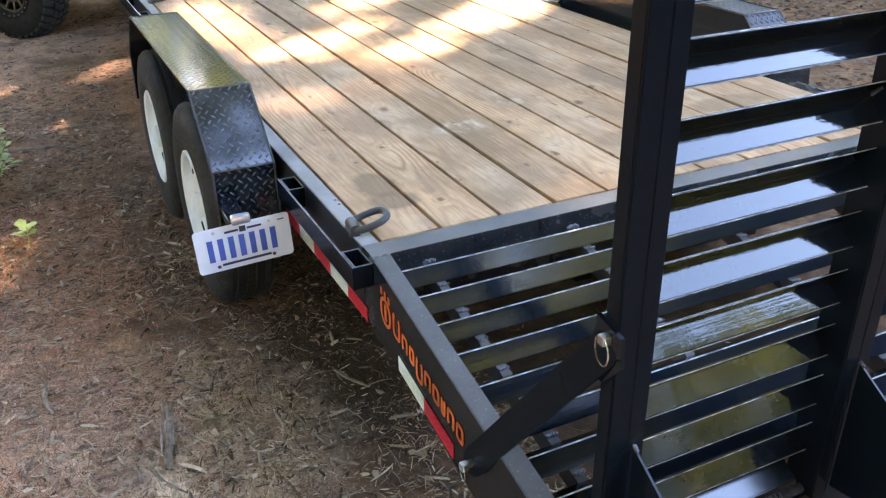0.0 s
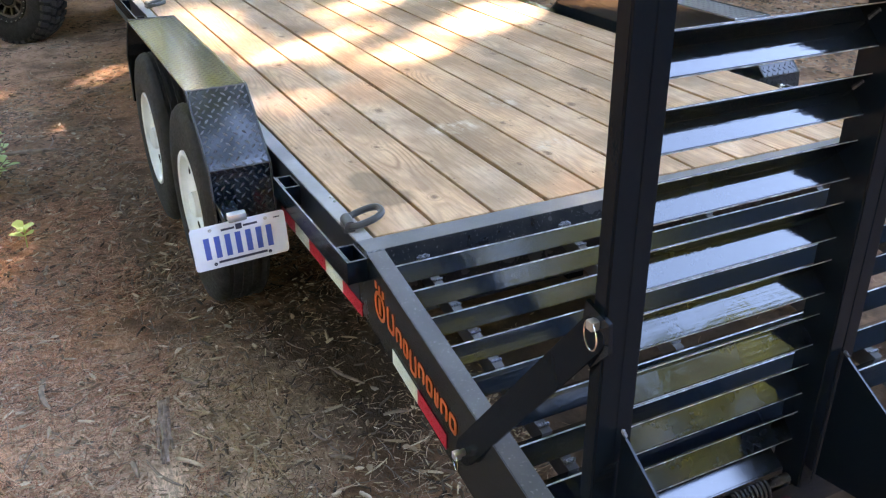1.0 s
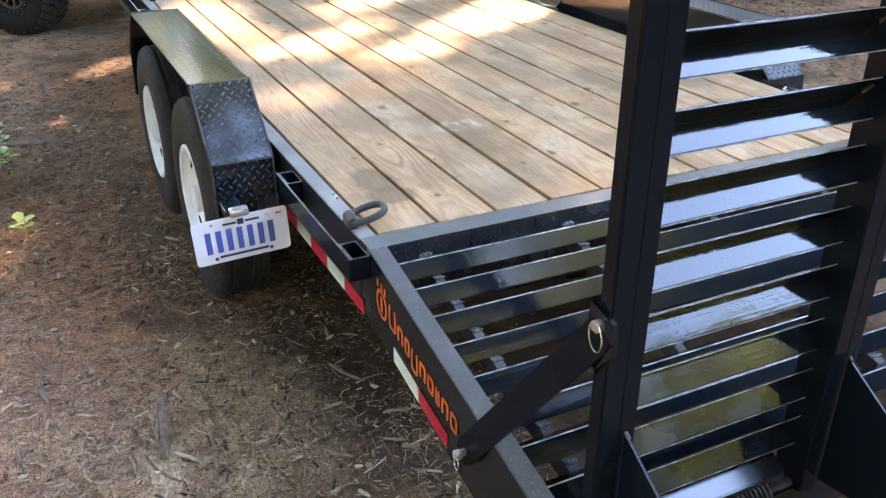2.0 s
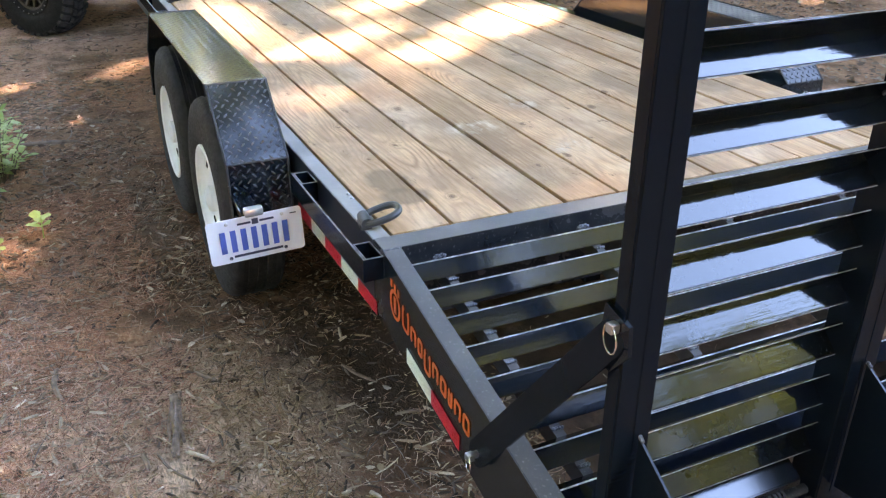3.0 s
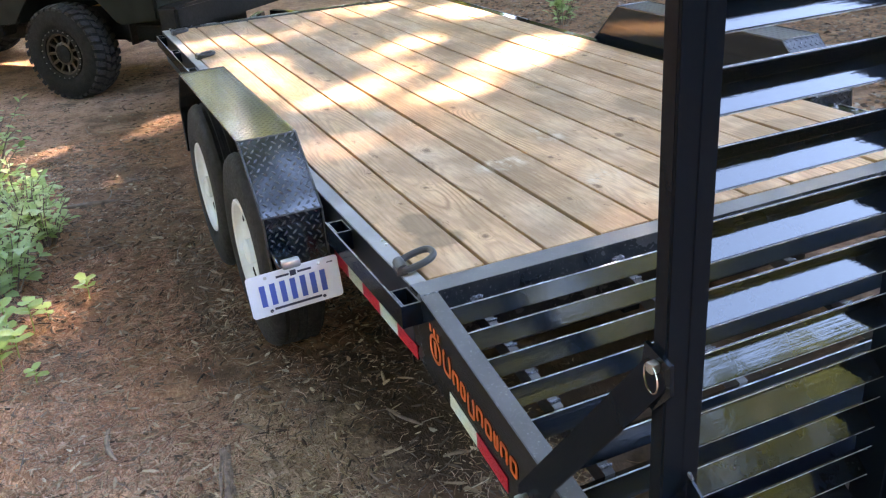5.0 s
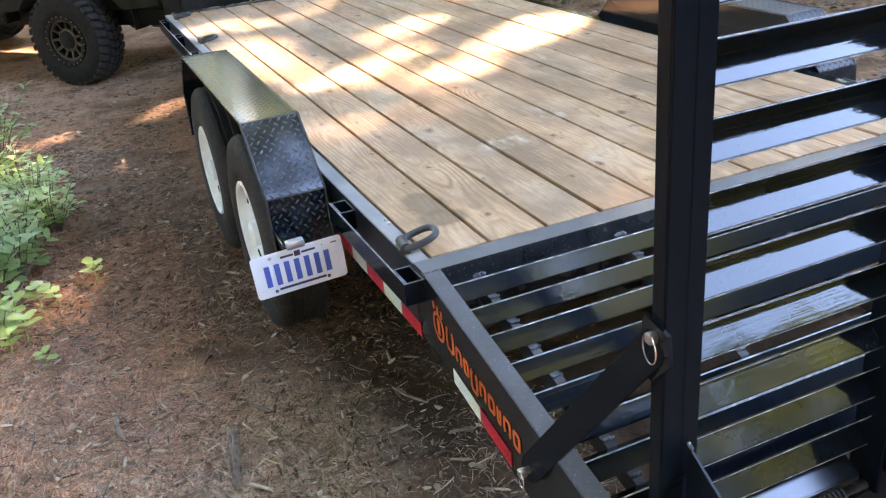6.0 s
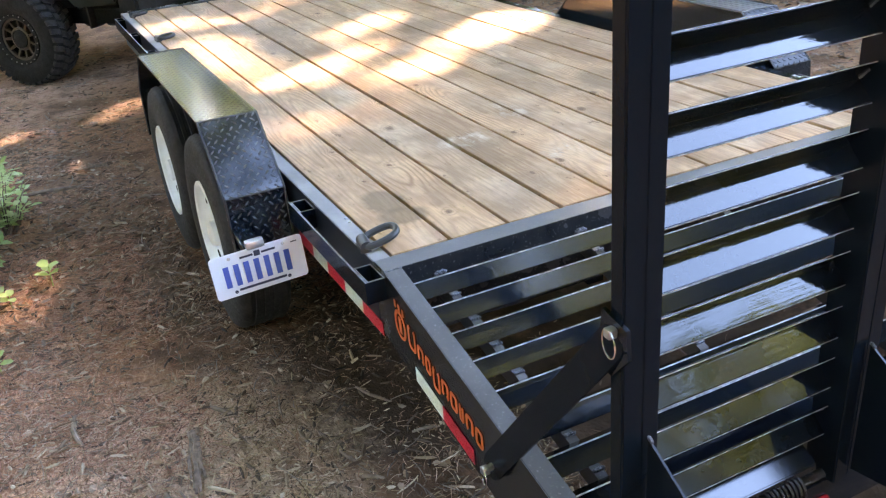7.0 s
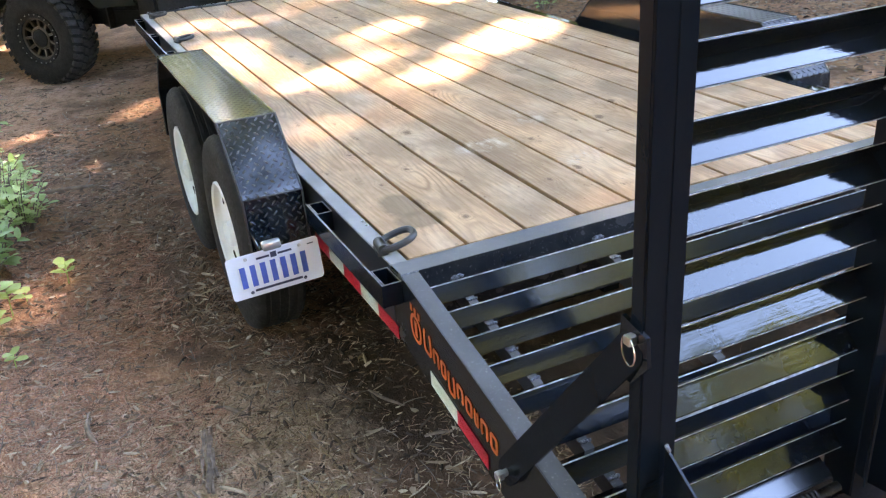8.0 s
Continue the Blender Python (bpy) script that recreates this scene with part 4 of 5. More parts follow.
# ---- off-road truck at the trailer's tongue ----
def truck():
    o = Vector((-0.715, 6.06, 0.0))                       # under the rear left wheel's outer face
    fwd, left = Vector((-0.688, 0.726, 0)), Vector((-0.726, -0.688, 0))
    m = Matrix(((fwd.x, left.x, 0, o.x), (fwd.y, left.y, 0, o.y), (0, 0, 1, 0), (0, 0, 0, 1)))
    L = lambda u, v, w: m @ Vector((u, v, w))
    tr = thing("truck", tuple(o), "dark green off-road truck with big mud tyres, parked on dirt", "truck")

    def slab(name, prof, v0, v1, mat, bevel=0.015, label=""):
        bm = bmesh.new()
        prism(bm, prof, v0, v1, lambda u, w, v: L(u, v, w))
        if bevel:
            bmesh.ops.bevel(bm, geom=bm.edges[:], offset=bevel, segments=2, affect="EDGES")
        return part(name, bm, mat, tr, label)

    arch = [(0.58 * math.cos(a), 0.44 + 0.54 * math.sin(a)) for a in [math.pi * i / 10 for i in range(11)]]
    side = [(3.6, 0.6), (0.72, 0.6)] + arch[1:-1] + [(-0.66, 0.62), (-0.98, 0.64), (-1.0, 1.55), (3.6, 1.5)]
    slab("body", side, -1.72, -0.13, TRUCK_GREEN, 0.02)
    slab("cab", [(0.2, 1.5), (2.3, 1.5), (1.7, 2.0), (0.3, 2.0)], -1.62, -0.25, TRUCK_GREEN, 0.04)
    slab("rocker", [(0.75, 0.5), (2.7, 0.5), (2.7, 0.6), (0.75, 0.6)], -0.3, -0.12, TRUCK_BLACK)
    slab("bumper", [(-1.2, 0.56), (-1.01, 0.56), (-1.01, 0.76), (-1.2, 0.76)], -1.72, -0.1, TRUCK_BLACK, 0.02)
    slab("frame_rail", [(-0.95, 0.42), (3.4, 0.42), (3.4, 0.55), (-0.95, 0.55)], -1.4, -0.45, TRUCK_BLACK, 0.01)
    slab("mud_flap", [(-0.56, 0.42), (-0.545, 0.42), (-0.545, 0.62), (-0.56, 0.62)], -0.34, -0.26, RUBBER_DUSTY, 0.003)
    bm = bmesh.new()
    tube(bm, [L(0, -0.3, 0.43), L(0, -1.6, 0.43)], 0.045, 10)
    res = bmesh.ops.create_icosphere(bm, subdivisions=2, radius=0.15, matrix=Matrix.Translation(L(0, -0.95, 0.43)))
    part("axle", bm, TRUCK_BLACK, tr)
    bm = bmesh.new()
    tube(bm, [L(-0.95, -0.7, 0.46), L(-0.6, -0.7, 0.44), L(-0.4, -0.7, 0.44)], 0.09, 12)
    part("muffler", bm, RUBBER_DUSTY, tr)

    def big_wheel(u, v_out, s):
        R, rr, w, zc = 0.405, 0.197, 0.285, 0.385
        at = lambda a, b, h: L(u + a, v_out - s * h, zc + b)
        hub = group_part("wheel", tuple(L(u, v_out, zc)), tr)
        bm = bmesh.new()
        prof = [(rr, 0.03), (rr + 0.02, 0.008), (rr + 0.06, 0.0), (R - 0.1, 0.0), (R - 0.05, 0.008), (R - 0.02, 0.03), (R - 0.016, 0.05), (R - 0.016, w - 0.05),
                (R - 0.02, w - 0.03), (R - 0.05, w - 0.008), (rr + 0.05, w), (rr, w - 0.03)]
        lathe(bm, prof, 60, at)
        part("tyre", bm, RUBBER_BLACK, hub, "chunky mud-terrain tyre", 40)
        bm = bmesh.new()
        n = 34
        for k in range(n):
            for row, (h0, h1) in enumerate(((0.0, 0.08), (0.09, 0.14), (0.145, 0.195), (0.205, 0.285))):
                a0 = 2 * math.pi * (k + (0.5 if row % 2 else 0)) / n
                da = 2 * math.pi / n * (0.3 if row in (0, 3) else 0.34)
                sk = 0.05 * (1 if row < 2 else -1)
                edge_drop = lambda h: 0.02 if (h < 0.01 or h > 0.28) else 0.0
                pts = []
                for rad in (R - 0.022, R):
                    for aa, hh in ((a0 - da, h0), (a0 + da, h0), (a0 + da + sk, h1), (a0 - da + sk, h1)):
                        r2 = rad - edge_drop(hh)
                        pts.append(bm.verts.new(at(r2 * math.cos(aa), r2 * math.sin(aa), hh)))
                for q in ((4, 5, 6, 7), (0, 1, 5, 4), (1, 2, 6, 5), (2, 3, 7, 6), (3, 0, 4, 7)):
                    bm.faces.new([pts[i] for i in q])
        tagged(part("tread_block", bm, RUBBER_DUSTY, hub, "", 0), kind="stuff")
        bm = bmesh.new()
        lathe(bm, [(rr + 0.012, 0.02), (rr + 0.014, 0.004), (rr - 0.004, 0.002), (rr - 0.02, 0.006), (rr - 0.022, 0.05), (rr - 0.04, 0.13), (0.001, 0.13)], 44, at)
        part("rim_barrel", bm, TRUCK_BLACK, hub)
        bm = bmesh.new()
        for k in range(11):
            a = 2 * math.pi * k / 11
            ca, sa = math.cos(a), math.sin(a)
            for q0, q1, w0, w1 in ((0.08, rr - 0.03, 0.0125, 0.0085),):
                vs = []
                for hh in (0.022, 0.05):
                    for r2, wd in ((q0, w0), (q1, w1)):
                        for sgn in (-1, 1):
                            vs.append(bm.verts.new(at(ca * r2 - sa * wd * sgn, sa * r2 + ca * wd * sgn, hh + (0.02 if r2 == q0 else 0))))
                for q in ((0, 1, 3, 2), (4, 6, 7, 5), (0, 4, 5, 1), (2, 3, 7, 6), (0, 2, 6, 4), (1, 5, 7, 3)):
                    bm.faces.new([vs[i] for i in q])
        lathe(bm, [(0.1, 0.07), (0.097, 0.036), (0.078, 0.03), (0.075, 0.05)], 30, at)
        lathe(bm, [(rr - 0.016, 0.05), (rr - 0.016, 0.021), (rr - 0.04, 0.024), (rr - 0.043, 0.05)], 44, at)
        part("rim_spokes", bm, RIM_BRONZE, hub, "bronze eleven-spoke rim")
        bm = bmesh.new()
        lathe(bm, [(0.075, 0.05), (0.072, 0.03), (0.062, 0.024), (0.001, 0.024)], 24, at)
        part("hub_cap", bm, TRUCK_BLACK, hub)
        for k in range(24):
            a = 2 * math.pi * (k + 0.5) / 24
            bm = bmesh.new()
            c = ((rr + 0.005) * math.cos(a), (rr + 0.005) * math.sin(a))
            lathe(bm, [(0.001, -0.004), (0.0045, -0.0035), (0.0055, 0.004)], 6, lambda p, q, h: at(c[0] + p, c[1] + q, h))
            part("rim_bolt", bm, BOLT_DULL, hub)

    big_wheel(0.0, 0.0, 1)
    big_wheel(2.75, 0.0, 1)
    big_wheel(0.0, -1.85, -1)
    big_wheel(2.75, -1.85, -1)


truck()


# ---- leaves and trees ----
def raw(name, verts, faces, mat, smooth=False):
    me = bpy.data.meshes.new(name)
    me.from_pydata(verts, [], faces)
    me.materials.append(mat)
    if smooth:
        for p in me.polygons:
            p.use_smooth = True
    return new(name, me)


class Leaves:
    """Collects folded, pointed leaves."""

    def __init__(self):
        self.v, self.f = [], []

    def add(self, p, d, nrm, length, width, fold=0.25, droop=0.15, blunt=0.0):
        d = d.normalized()
        s = d.cross(nrm)
        if s.length < 1e-4:
            s = d.orthogonal()
        s.normalize()
        up = s.cross(d)
        k = len(self.v)
        for a, b, c in ((0, 0, 0), (0.35, 0.5, fold), (0.75 + blunt * 0.1, 0.38 + blunt * 0.06, fold), (1, 0, -droop * 2), (0.75 + blunt * 0.1, -0.38 - blunt * 0.06, fold), (0.35, -0.5, fold), (0.5, 0, 0)):
            q = p + d * (a * length) + s * (b * width) + up * ((c * abs(b) * width) - droop * a * a * length)
            self.v.append(tuple(q))
        self.f += [(k, k + 1, k + 6), (k + 1, k + 2, k + 6), (k + 2, k + 3, k + 6), (k + 3, k + 4, k + 6), (k + 4, k + 5, k + 6), (k + 5, k, k + 6)]

    def flat(self, p, a, b):
        k = len(self.v)
        self.v += [tuple(p + a), tuple(p + b * 0.7), tuple(p - a), tuple(p - b * 0.7)]
        self.f.append((k, k + 1, k + 2, k + 3))


RNG = random.Random(11)


def rnd_dir(flat=1.0):
    while True:
        v = Vector((RNG.uniform(-1, 1), RNG.uniform(-1, 1), RNG.uniform(-1, 1) * flat))
        if 0.05 < v.length < 1:
            return v.normalized()


def tree(base, lean, height, crown_pts, size, label, group="trees round the clearing", leaf=LEAF):
    """A tapered trunk with limbs into a crown of leaf sprays at the given places."""
    base = Vector(base)
    t = thing("tree", tuple(base), label, "tree", group)
    top = base + Vector((lean[0], lean[1], height))
    pts = [base + Vector((0, 0, -0.1))] + [base.lerp(top, k / 7) + Vector((math.sin(k * 1.7) * 0.1, math.cos(k * 1.3) * 0.1, 0)) for k in range(1, 8)]
    bm = bmesh.new()
    tube(bm, pts, [0.24 - 0.028 * k for k in range(8)], 10)
    part("trunk", bm, BARK, t)
    bm = bmesh.new()
    for k in range(min(9, len(crown_pts))):
        q = crown_pts[(k * 37) % len(crown_pts)]
        s = base.lerp(top, 0.45 + 0.05 * k)
        mid = s.lerp(q, 0.5) + Vector((0, 0, 0.4))
        tube(bm, [s, mid, q], [0.07, 0.045, 0.015], 6)
    part("limb", bm, BARK, t)
    lv = Leaves()
    for p in crown_pts:
        a, b = rnd_dir(0.6), rnd_dir(0.6)
        b = (b - a * a.dot(b)).normalized()
        s = size if isinstance(size, (int, float)) else RNG.uniform(*size)
        lv.flat(p, a * s * 0.5, b * s * 0.42)
    ob = raw("crown", lv.v, lv.f, leaf)
    hang(ob, t)
    return t


# gaps in the crowns, as the streaks of sun that they let through: x, y, x, y, half width
DECK_GAPS = [(0.84, 1.7, 1.4, 2.18, 0.1), (1.4, 2.18, 1.86, 2.43, 0.14), (0.32, 1.28, 0.7, 1.42, 0.06), (0.5, 2.03, 0.93, 2.4, 0.13), (0.98, 2.8, 1.33, 3.12, 0.08),
             (1.93, 4.0, 2.05, 3.75, 0.15), (1.3, 4.6, 1.7, 4.5, 0.12), (0.5, 3.86, 1.4, 4.34, 0.06), (0.08, 3.92, 0.28, 4.05, 0.1), (0.27, 3.3, 0.28, 2.4, 0.06),
             (0.7, 4.42, 1.05, 4.42, 0.05), (1.5, 1.36, 1.57, 1.46, 0.0), (0.76, -0.04, 0.82, -0.03, 0.03), (1.36, -0.04, 1.46, -0.03, 0.04)]
GROUND_GAPS = [(-0.1, 4.91, -0.4, 4.52, 0.05), (-0.4, 4.52, -0.57, 4.4, 0.05), (-1.32, 4.38, -1.0, 4.55, 0.07), (-0.95, 2.69, -0.93, 2.66, 0.05), (-0.94, 1.88, -0.86, 1.97, 0.07),
               (-0.94, 1.8, -1.05, 1.72, 0.075), (-1.2, 1.53, -1.27, 1.42, 0.08), (-1.24, 8.14, -1.1, 7.77, 0.12), (4.4, 4.6, 4.5, 4.7, 0.12), (5.2, 5.6, 5.3, 5.7, 0.14),
               (-1.25, 2.5, -1.12, 2.6, 0.1), (-1.25, 3.2, -1.1, 3.3, 0.1)]
DECK_A, GROUND_A = np.array(DECK_GAPS) + (0, 0, 0, 0, 0.085), np.array(GROUND_GAPS) + (0, 0, 0, 0, 0.05)


def clear(p):
    """How far the shadow of a point lies outside the nearest bright gap."""
    out = 9.0
    for z, arr in ((H, DECK_A), (0.0, GROUND_A)):
        k = (p.z - z) / TO_SUN.z
        x, y = p.x - TO_SUN.x * k, p.y - TO_SUN.y * k
        ex, ey = arr[:, 2] - arr[:, 0], arr[:, 3] - arr[:, 1]
        t = np.clip(((x - arr[:, 0]) * ex + (y - arr[:, 1]) * ey) / (ex * ex + ey * ey), 0, 1)
        out = min(out, float((np.hypot(arr[:, 0] + t * ex - x, arr[:, 1] + t * ey - y) - arr[:, 4]).min()))
    return out


def shade_trees():
    """Trees towards the sun, whose crowns dapple the clearing; the sky stays open on one side."""
    big, small = [], []
    for _ in range(72000):
        x, y, h = RNG.uniform(-10, 12), RNG.uniform(-15, 16), RNG.uniform(7.5, 10.5)
        core = -2.6 < x < 7.5 and -5.0 < y < 13
        if (not core and RNG.random() > 0.55) or (x < -4 and y > 8.5):
            continue
        k = h / TO_SUN.z
        p = Vector((x + TO_SUN.x * k, y + TO_SUN.y * k, h))
        qx, qy = (p.x - 0.4) / (p.z - 1) * 8, (p.y + 0.95) / (p.z - 1) * 8 + 0.5 * noise.noise(p * 0.6)
        if (4.6 < qx < 13.5 and -7.3 < qy < 0.4) or (3.2 < qx < 4.7 and -3.2 < qy < -0.2) or math.hypot(qx - 1.35, qy + 1.4) < 1.0:
            continue
        if not core or clear(p) > 0.3:
            big.append(p)
    for _ in range(90000):
        arr = DECK_A if RNG.random() < 0.7 else GROUND_A
        c = arr[RNG.randrange(len(arr))]
        along = RNG.random()
        a, r = RNG.uniform(0, 6.283), max(0.0, c[4] + RNG.uniform(-0.15, 0.55))
        z = H if arr is DECK_A else 0.0
        h = RNG.uniform(10.6, 13.0)
        k = (h - z) / TO_SUN.z
        p = Vector((c[0] + (c[2] - c[0]) * along + r * math.cos(a) + TO_SUN.x * k, c[1] + (c[3] - c[1]) * along + r * math.sin(a) + TO_SUN.y * k, h))
        d = clear(p) + 0.07 * noise.noise(p * 3.5)
        if d < 0.5 and RNG.random() < min(1.0, max(0.06, (d + 0.09) * 4.0)):
            small.append(p)
    # close the leaks between the boughs
    for _ in range(28000):
        x, y, z = RNG.uniform(-2.0, 2.7), RNG.uniform(-1.4, 5.3), H if RNG.random() < 0.45 else 0.0
        h = RNG.uniform(11.0, 14.0)
        k = (h - z) / TO_SUN.z
        p = Vector((x + TO_SUN.x * k, y + TO_SUN.y * k, h))
        if clear(p) > 0.12:
            small.append(p)
    bases = [Vector((13.5, 6.0, 0)), Vector((9.5, 17.0, 0)), Vector((16.0, 13.0, 0)), Vector((12.0, -3.5, 0)), Vector((-5.0, 12.0, 0)), Vector((5.0, -10.0, 0)), Vector((-6.0, 0.0, 0))]
    for i, b in enumerate(bases):
        mine = [p for p in big if min(range(len(bases)), key=lambda j: (p.xy - bases[j].xy).length) == i]
        if mine:
            tree(b, (RNG.uniform(-1.0, 1.0), -0.5), 8.5, mine, (0.42, 0.66), "tall leafy tree shading the clearing")
    tree((15.0, 12.5, 0), (-3.0, -2.5), 13.0, small, (0.09, 0.15), "leafy tree with small leaves dappling the deck")


shade_trees()


def added_understory():
    """Unseen low trees added behind the standpoint, under the open sky, to shade the ground."""
    pts = []
    while len(pts) < 15000:
        x, y, h = RNG.uniform(-6, 8), RNG.uniform(-14, -5.0), RNG.uniform(1.5, 4.8)
        p = Vector((x + TO_SUN.x / TO_SUN.z * h, y + TO_SUN.y / TO_SUN.z * h, h))
        dist = math.hypot(p.x - 0.4, p.y + 1.4)
        if not -3 < p.x < 4 and dist > 4.2 and (h - 1.2) / dist < 0.5:
            pts.append(p)
    cut = [(-4.5, -8.5), (5.0, -8.0), (7.5, -7.0), (10.0, -9.0)]
    for i, c in enumerate(cut):
        mine = [p for p in pts if min(range(4), key=lambda j: math.hypot(p.x - cut[j][0], p.y - cut[j][1])) == i]
        tree((c[0], c[1], 0), (0.3, 0.2), 4.0, mine, (0.22, 0.4), "unseen young leafy tree added to shade the ground")


added_understory()


def round_trees():
    """The wood that closes the clearing, open to the sky on one side."""
    for ang, dist, n, r, zc in ((100, 15, 1500, 3.4, 4.4), (118, 13.5, 1500, 3.2, 4.6), (140, 11.0, 1500, 3.2, 6.5), (165, 9.5, 1500, 3.2, 6.5), (195, 9, 1500, 3.4, 6.5),
                                (225, 9, 1500, 3.4, 6.5), (255, 10, 1400, 3.4, 6.5), (60, 16.5, 1200, 3.2, 5.6), (30, 17, 1200, 3.4, 5.5), (5, 18, 1300, 3.6, 5.5),
                                (-20, 14, 1300, 3.2, 4.6), (-48, 12.5, 1900, 3.2, 5.4), (-66, 11.5, 1900, 3.0, 5.3), (-88, 12, 1500, 3.2, 5.1), (278, 11, 1300, 3.2, 5.5)):
        # ang: degrees from the trailer's right hand side, counter-clockwise
        a = radians(ang)
        b = Vector((dist * math.cos(a), dist * math.sin(a), 0))
        pts = []
        for _ in range(int(n * 3.0)):
            d = rnd_dir()
            q = d * (r * RNG.uniform(0.45, 1.0) * (0.8 + 0.3 * noise.noise(d * 2.5 + b)))
            pts.append(Vector((b.x + q.x, b.y + q.y, zc + q.z * 1.25)))
        # crowns mirrored bright in fender and rungs get the brighter leaf copy
        tree(b, (RNG.uniform(-0.6, 0.6), RNG.uniform(-0.6, 0.6)), zc + 1.5, pts, (0.2, 0.37), "leafy broadleaf tree at the edge of the clearing", leaf=LEAF_LIT if 55 < ang < 120 or ang in (-48, -66) else LEAF)
    # unseen boughs over the truck and the camera's stand, added to dim the sky
    for cx, cy, cz, rx, ry, n, bx, by in ((-3.5, 4.0, 6.5, 3.5, 6.0, 5200, -7.0, 5.0), (-3.0, -5.0, 6.5, 4.0, 3.5, 3000, -7.0, -6.0),
                                           (-2.3, -1.4, 7.6, 1.7, 1.9, 1500, -6.5, -2.5)):
        pts = []
        for _ in range(n):
            d = rnd_dir()
            q = d * RNG.uniform(0.3, 1.0)
            pts.append(Vector((cx + q.x * rx, cy + q.y * ry, cz + q.z * 1.0)))
        tree((bx, by, 0), (1.0, 0.0), 7.0, pts, (0.3, 0.5), "unseen broadleaf tree with boughs that dim the sky")


round_trees()


def woods():
    """The dense wood beyond, unseen, added to block the low sky: foliage from the ground up, all round the clearing."""
    lv, light = Leaves(), Leaves()
    for k in range(17900):
        # the last 900 leaves thin out the sky mirrored in the fender top
        a = RNG.uniform(0, 6.283) if k < 17000 else RNG.uniform(1.1, 1.95)
        r = RNG.uniform(17.5, 25.0) if k < 17000 else RNG.uniform(21.5, 26.0)
        z = 10.0 * RNG.random() ** 1.15 if k < 17000 else RNG.uniform(3.0, 11.0)
        p = Vector((1 + r * math.cos(a), 2 + r * math.sin(a), z + 0.2))
        if k < 17000 and 20.0 < r < 21.0 and z > 8:
            continue
        u, w = rnd_dir(0.8), rnd_dir(0.8)
        w = (w - u * u.dot(w)).normalized()
        q = RNG.uniform(0.9, 1.5)
        (light if 0.9 < a < 2.3 else lv).flat(p, u * q * 0.5, w * q * 0.45)
    tagged(raw("sunlit_woods", light.v, light.f, LEAF_LIT), "unseen leafy wood beyond the truck, sunlight put in its leaf colour", "woods", kind="stuff")
    tagged(raw("far_woods", lv.v, lv.f, LEAF), "dense leafy wood out of view, closing off the low sky", "woods", kind="stuff")


woods()


# ---- shrubs and seedlings ----
def shrub(x, y, hgt, spread, n, mat, size, label, name="shrub"):
    z0 = dip(x, y)
    s = thing(name, (x, y, z0), label, "shrub" if name == "shrub" else "seedling")
    bm = bmesh.new()
    lv = Leaves()
    for _ in range(n):
        a = RNG.uniform(0, 6.283)
        r = spread * math.sqrt(RNG.random())
        tip = Vector((x + r * math.cos(a), y + r * math.sin(a), z0 + hgt * RNG.uniform(0.25, 1.0)))
        root = Vector((x + 0.25 * r * math.cos(a), y + 0.25 * r * math.sin(a), z0 - 0.01))
        mid = root.lerp(tip, 0.55) + Vector((0, 0, 0.12 * hgt))
        tube(bm, [root, mid, tip], [0.004, 0.003, 0.0015], 5)
        for _ in range(RNG.randint(5, 8)):
            f = RNG.uniform(0.2, 1.0)
            p = root.lerp(mid, f * 2) if f < 0.5 else mid.lerp(tip, f * 2 - 1)
            d = Vector((RNG.uniform(-1, 1), RNG.uniform(-1, 1), RNG.uniform(-0.1, 0.45)))
            ln = RNG.uniform(*size)
            lv.add(p, d, Vector((RNG.uniform(-0.3, 0.3), RNG.uniform(-0.3, 0.3), 1)), ln, ln * RNG.uniform(0.45, 0.6))
    part("stem", bm, TWIG, s)
    ob = raw("foliage", lv.v, lv.f, mat, True)
    hang(ob, s)


for sx, sy, sh, sw, sn, ssize in ((-1.16, 3.3, 0.3, 0.24, 70, (0.045, 0.08)), (-1.35, 4.25, 0.42, 0.34, 80, (0.045, 0.075)), (-1.02, 2.72, 0.26, 0.17, 60, (0.04, 0.07)),
                                  (-1.2, 2.55, 0.3, 0.18, 50, (0.045, 0.08)), (-1.2, 2.15, 0.24, 0.14, 22, (0.06, 0.09)), (-1.62, 5.4, 0.45, 0.4, 60, (0.05, 0.08)),
                                  (-1.45, 3.4, 0.42, 0.25, 50, (0.05, 0.08)), (-1.1, 3.0, 0.27, 0.2, 60, (0.035, 0.06)), (-1.17, 2.35, 0.25, 0.17, 40, (0.04, 0.075)), (-1.3, 1.95, 0.3, 0.16, 26, (0.06, 0.09)), (-1.27, 1.55, 0.16, 0.1, 9, (0.06, 0.085))):
    shrub(sx, sy, sh * 1.1, sw * 1.1, int(sn * 0.62), SHRUB, ssize, "low green leafy shrub growing on the dirt")
shrub(4.15, 5.95, 0.35, 0.2, 20, SHRUB, (0.06, 0.1), "bright green sapling among brown leaves")


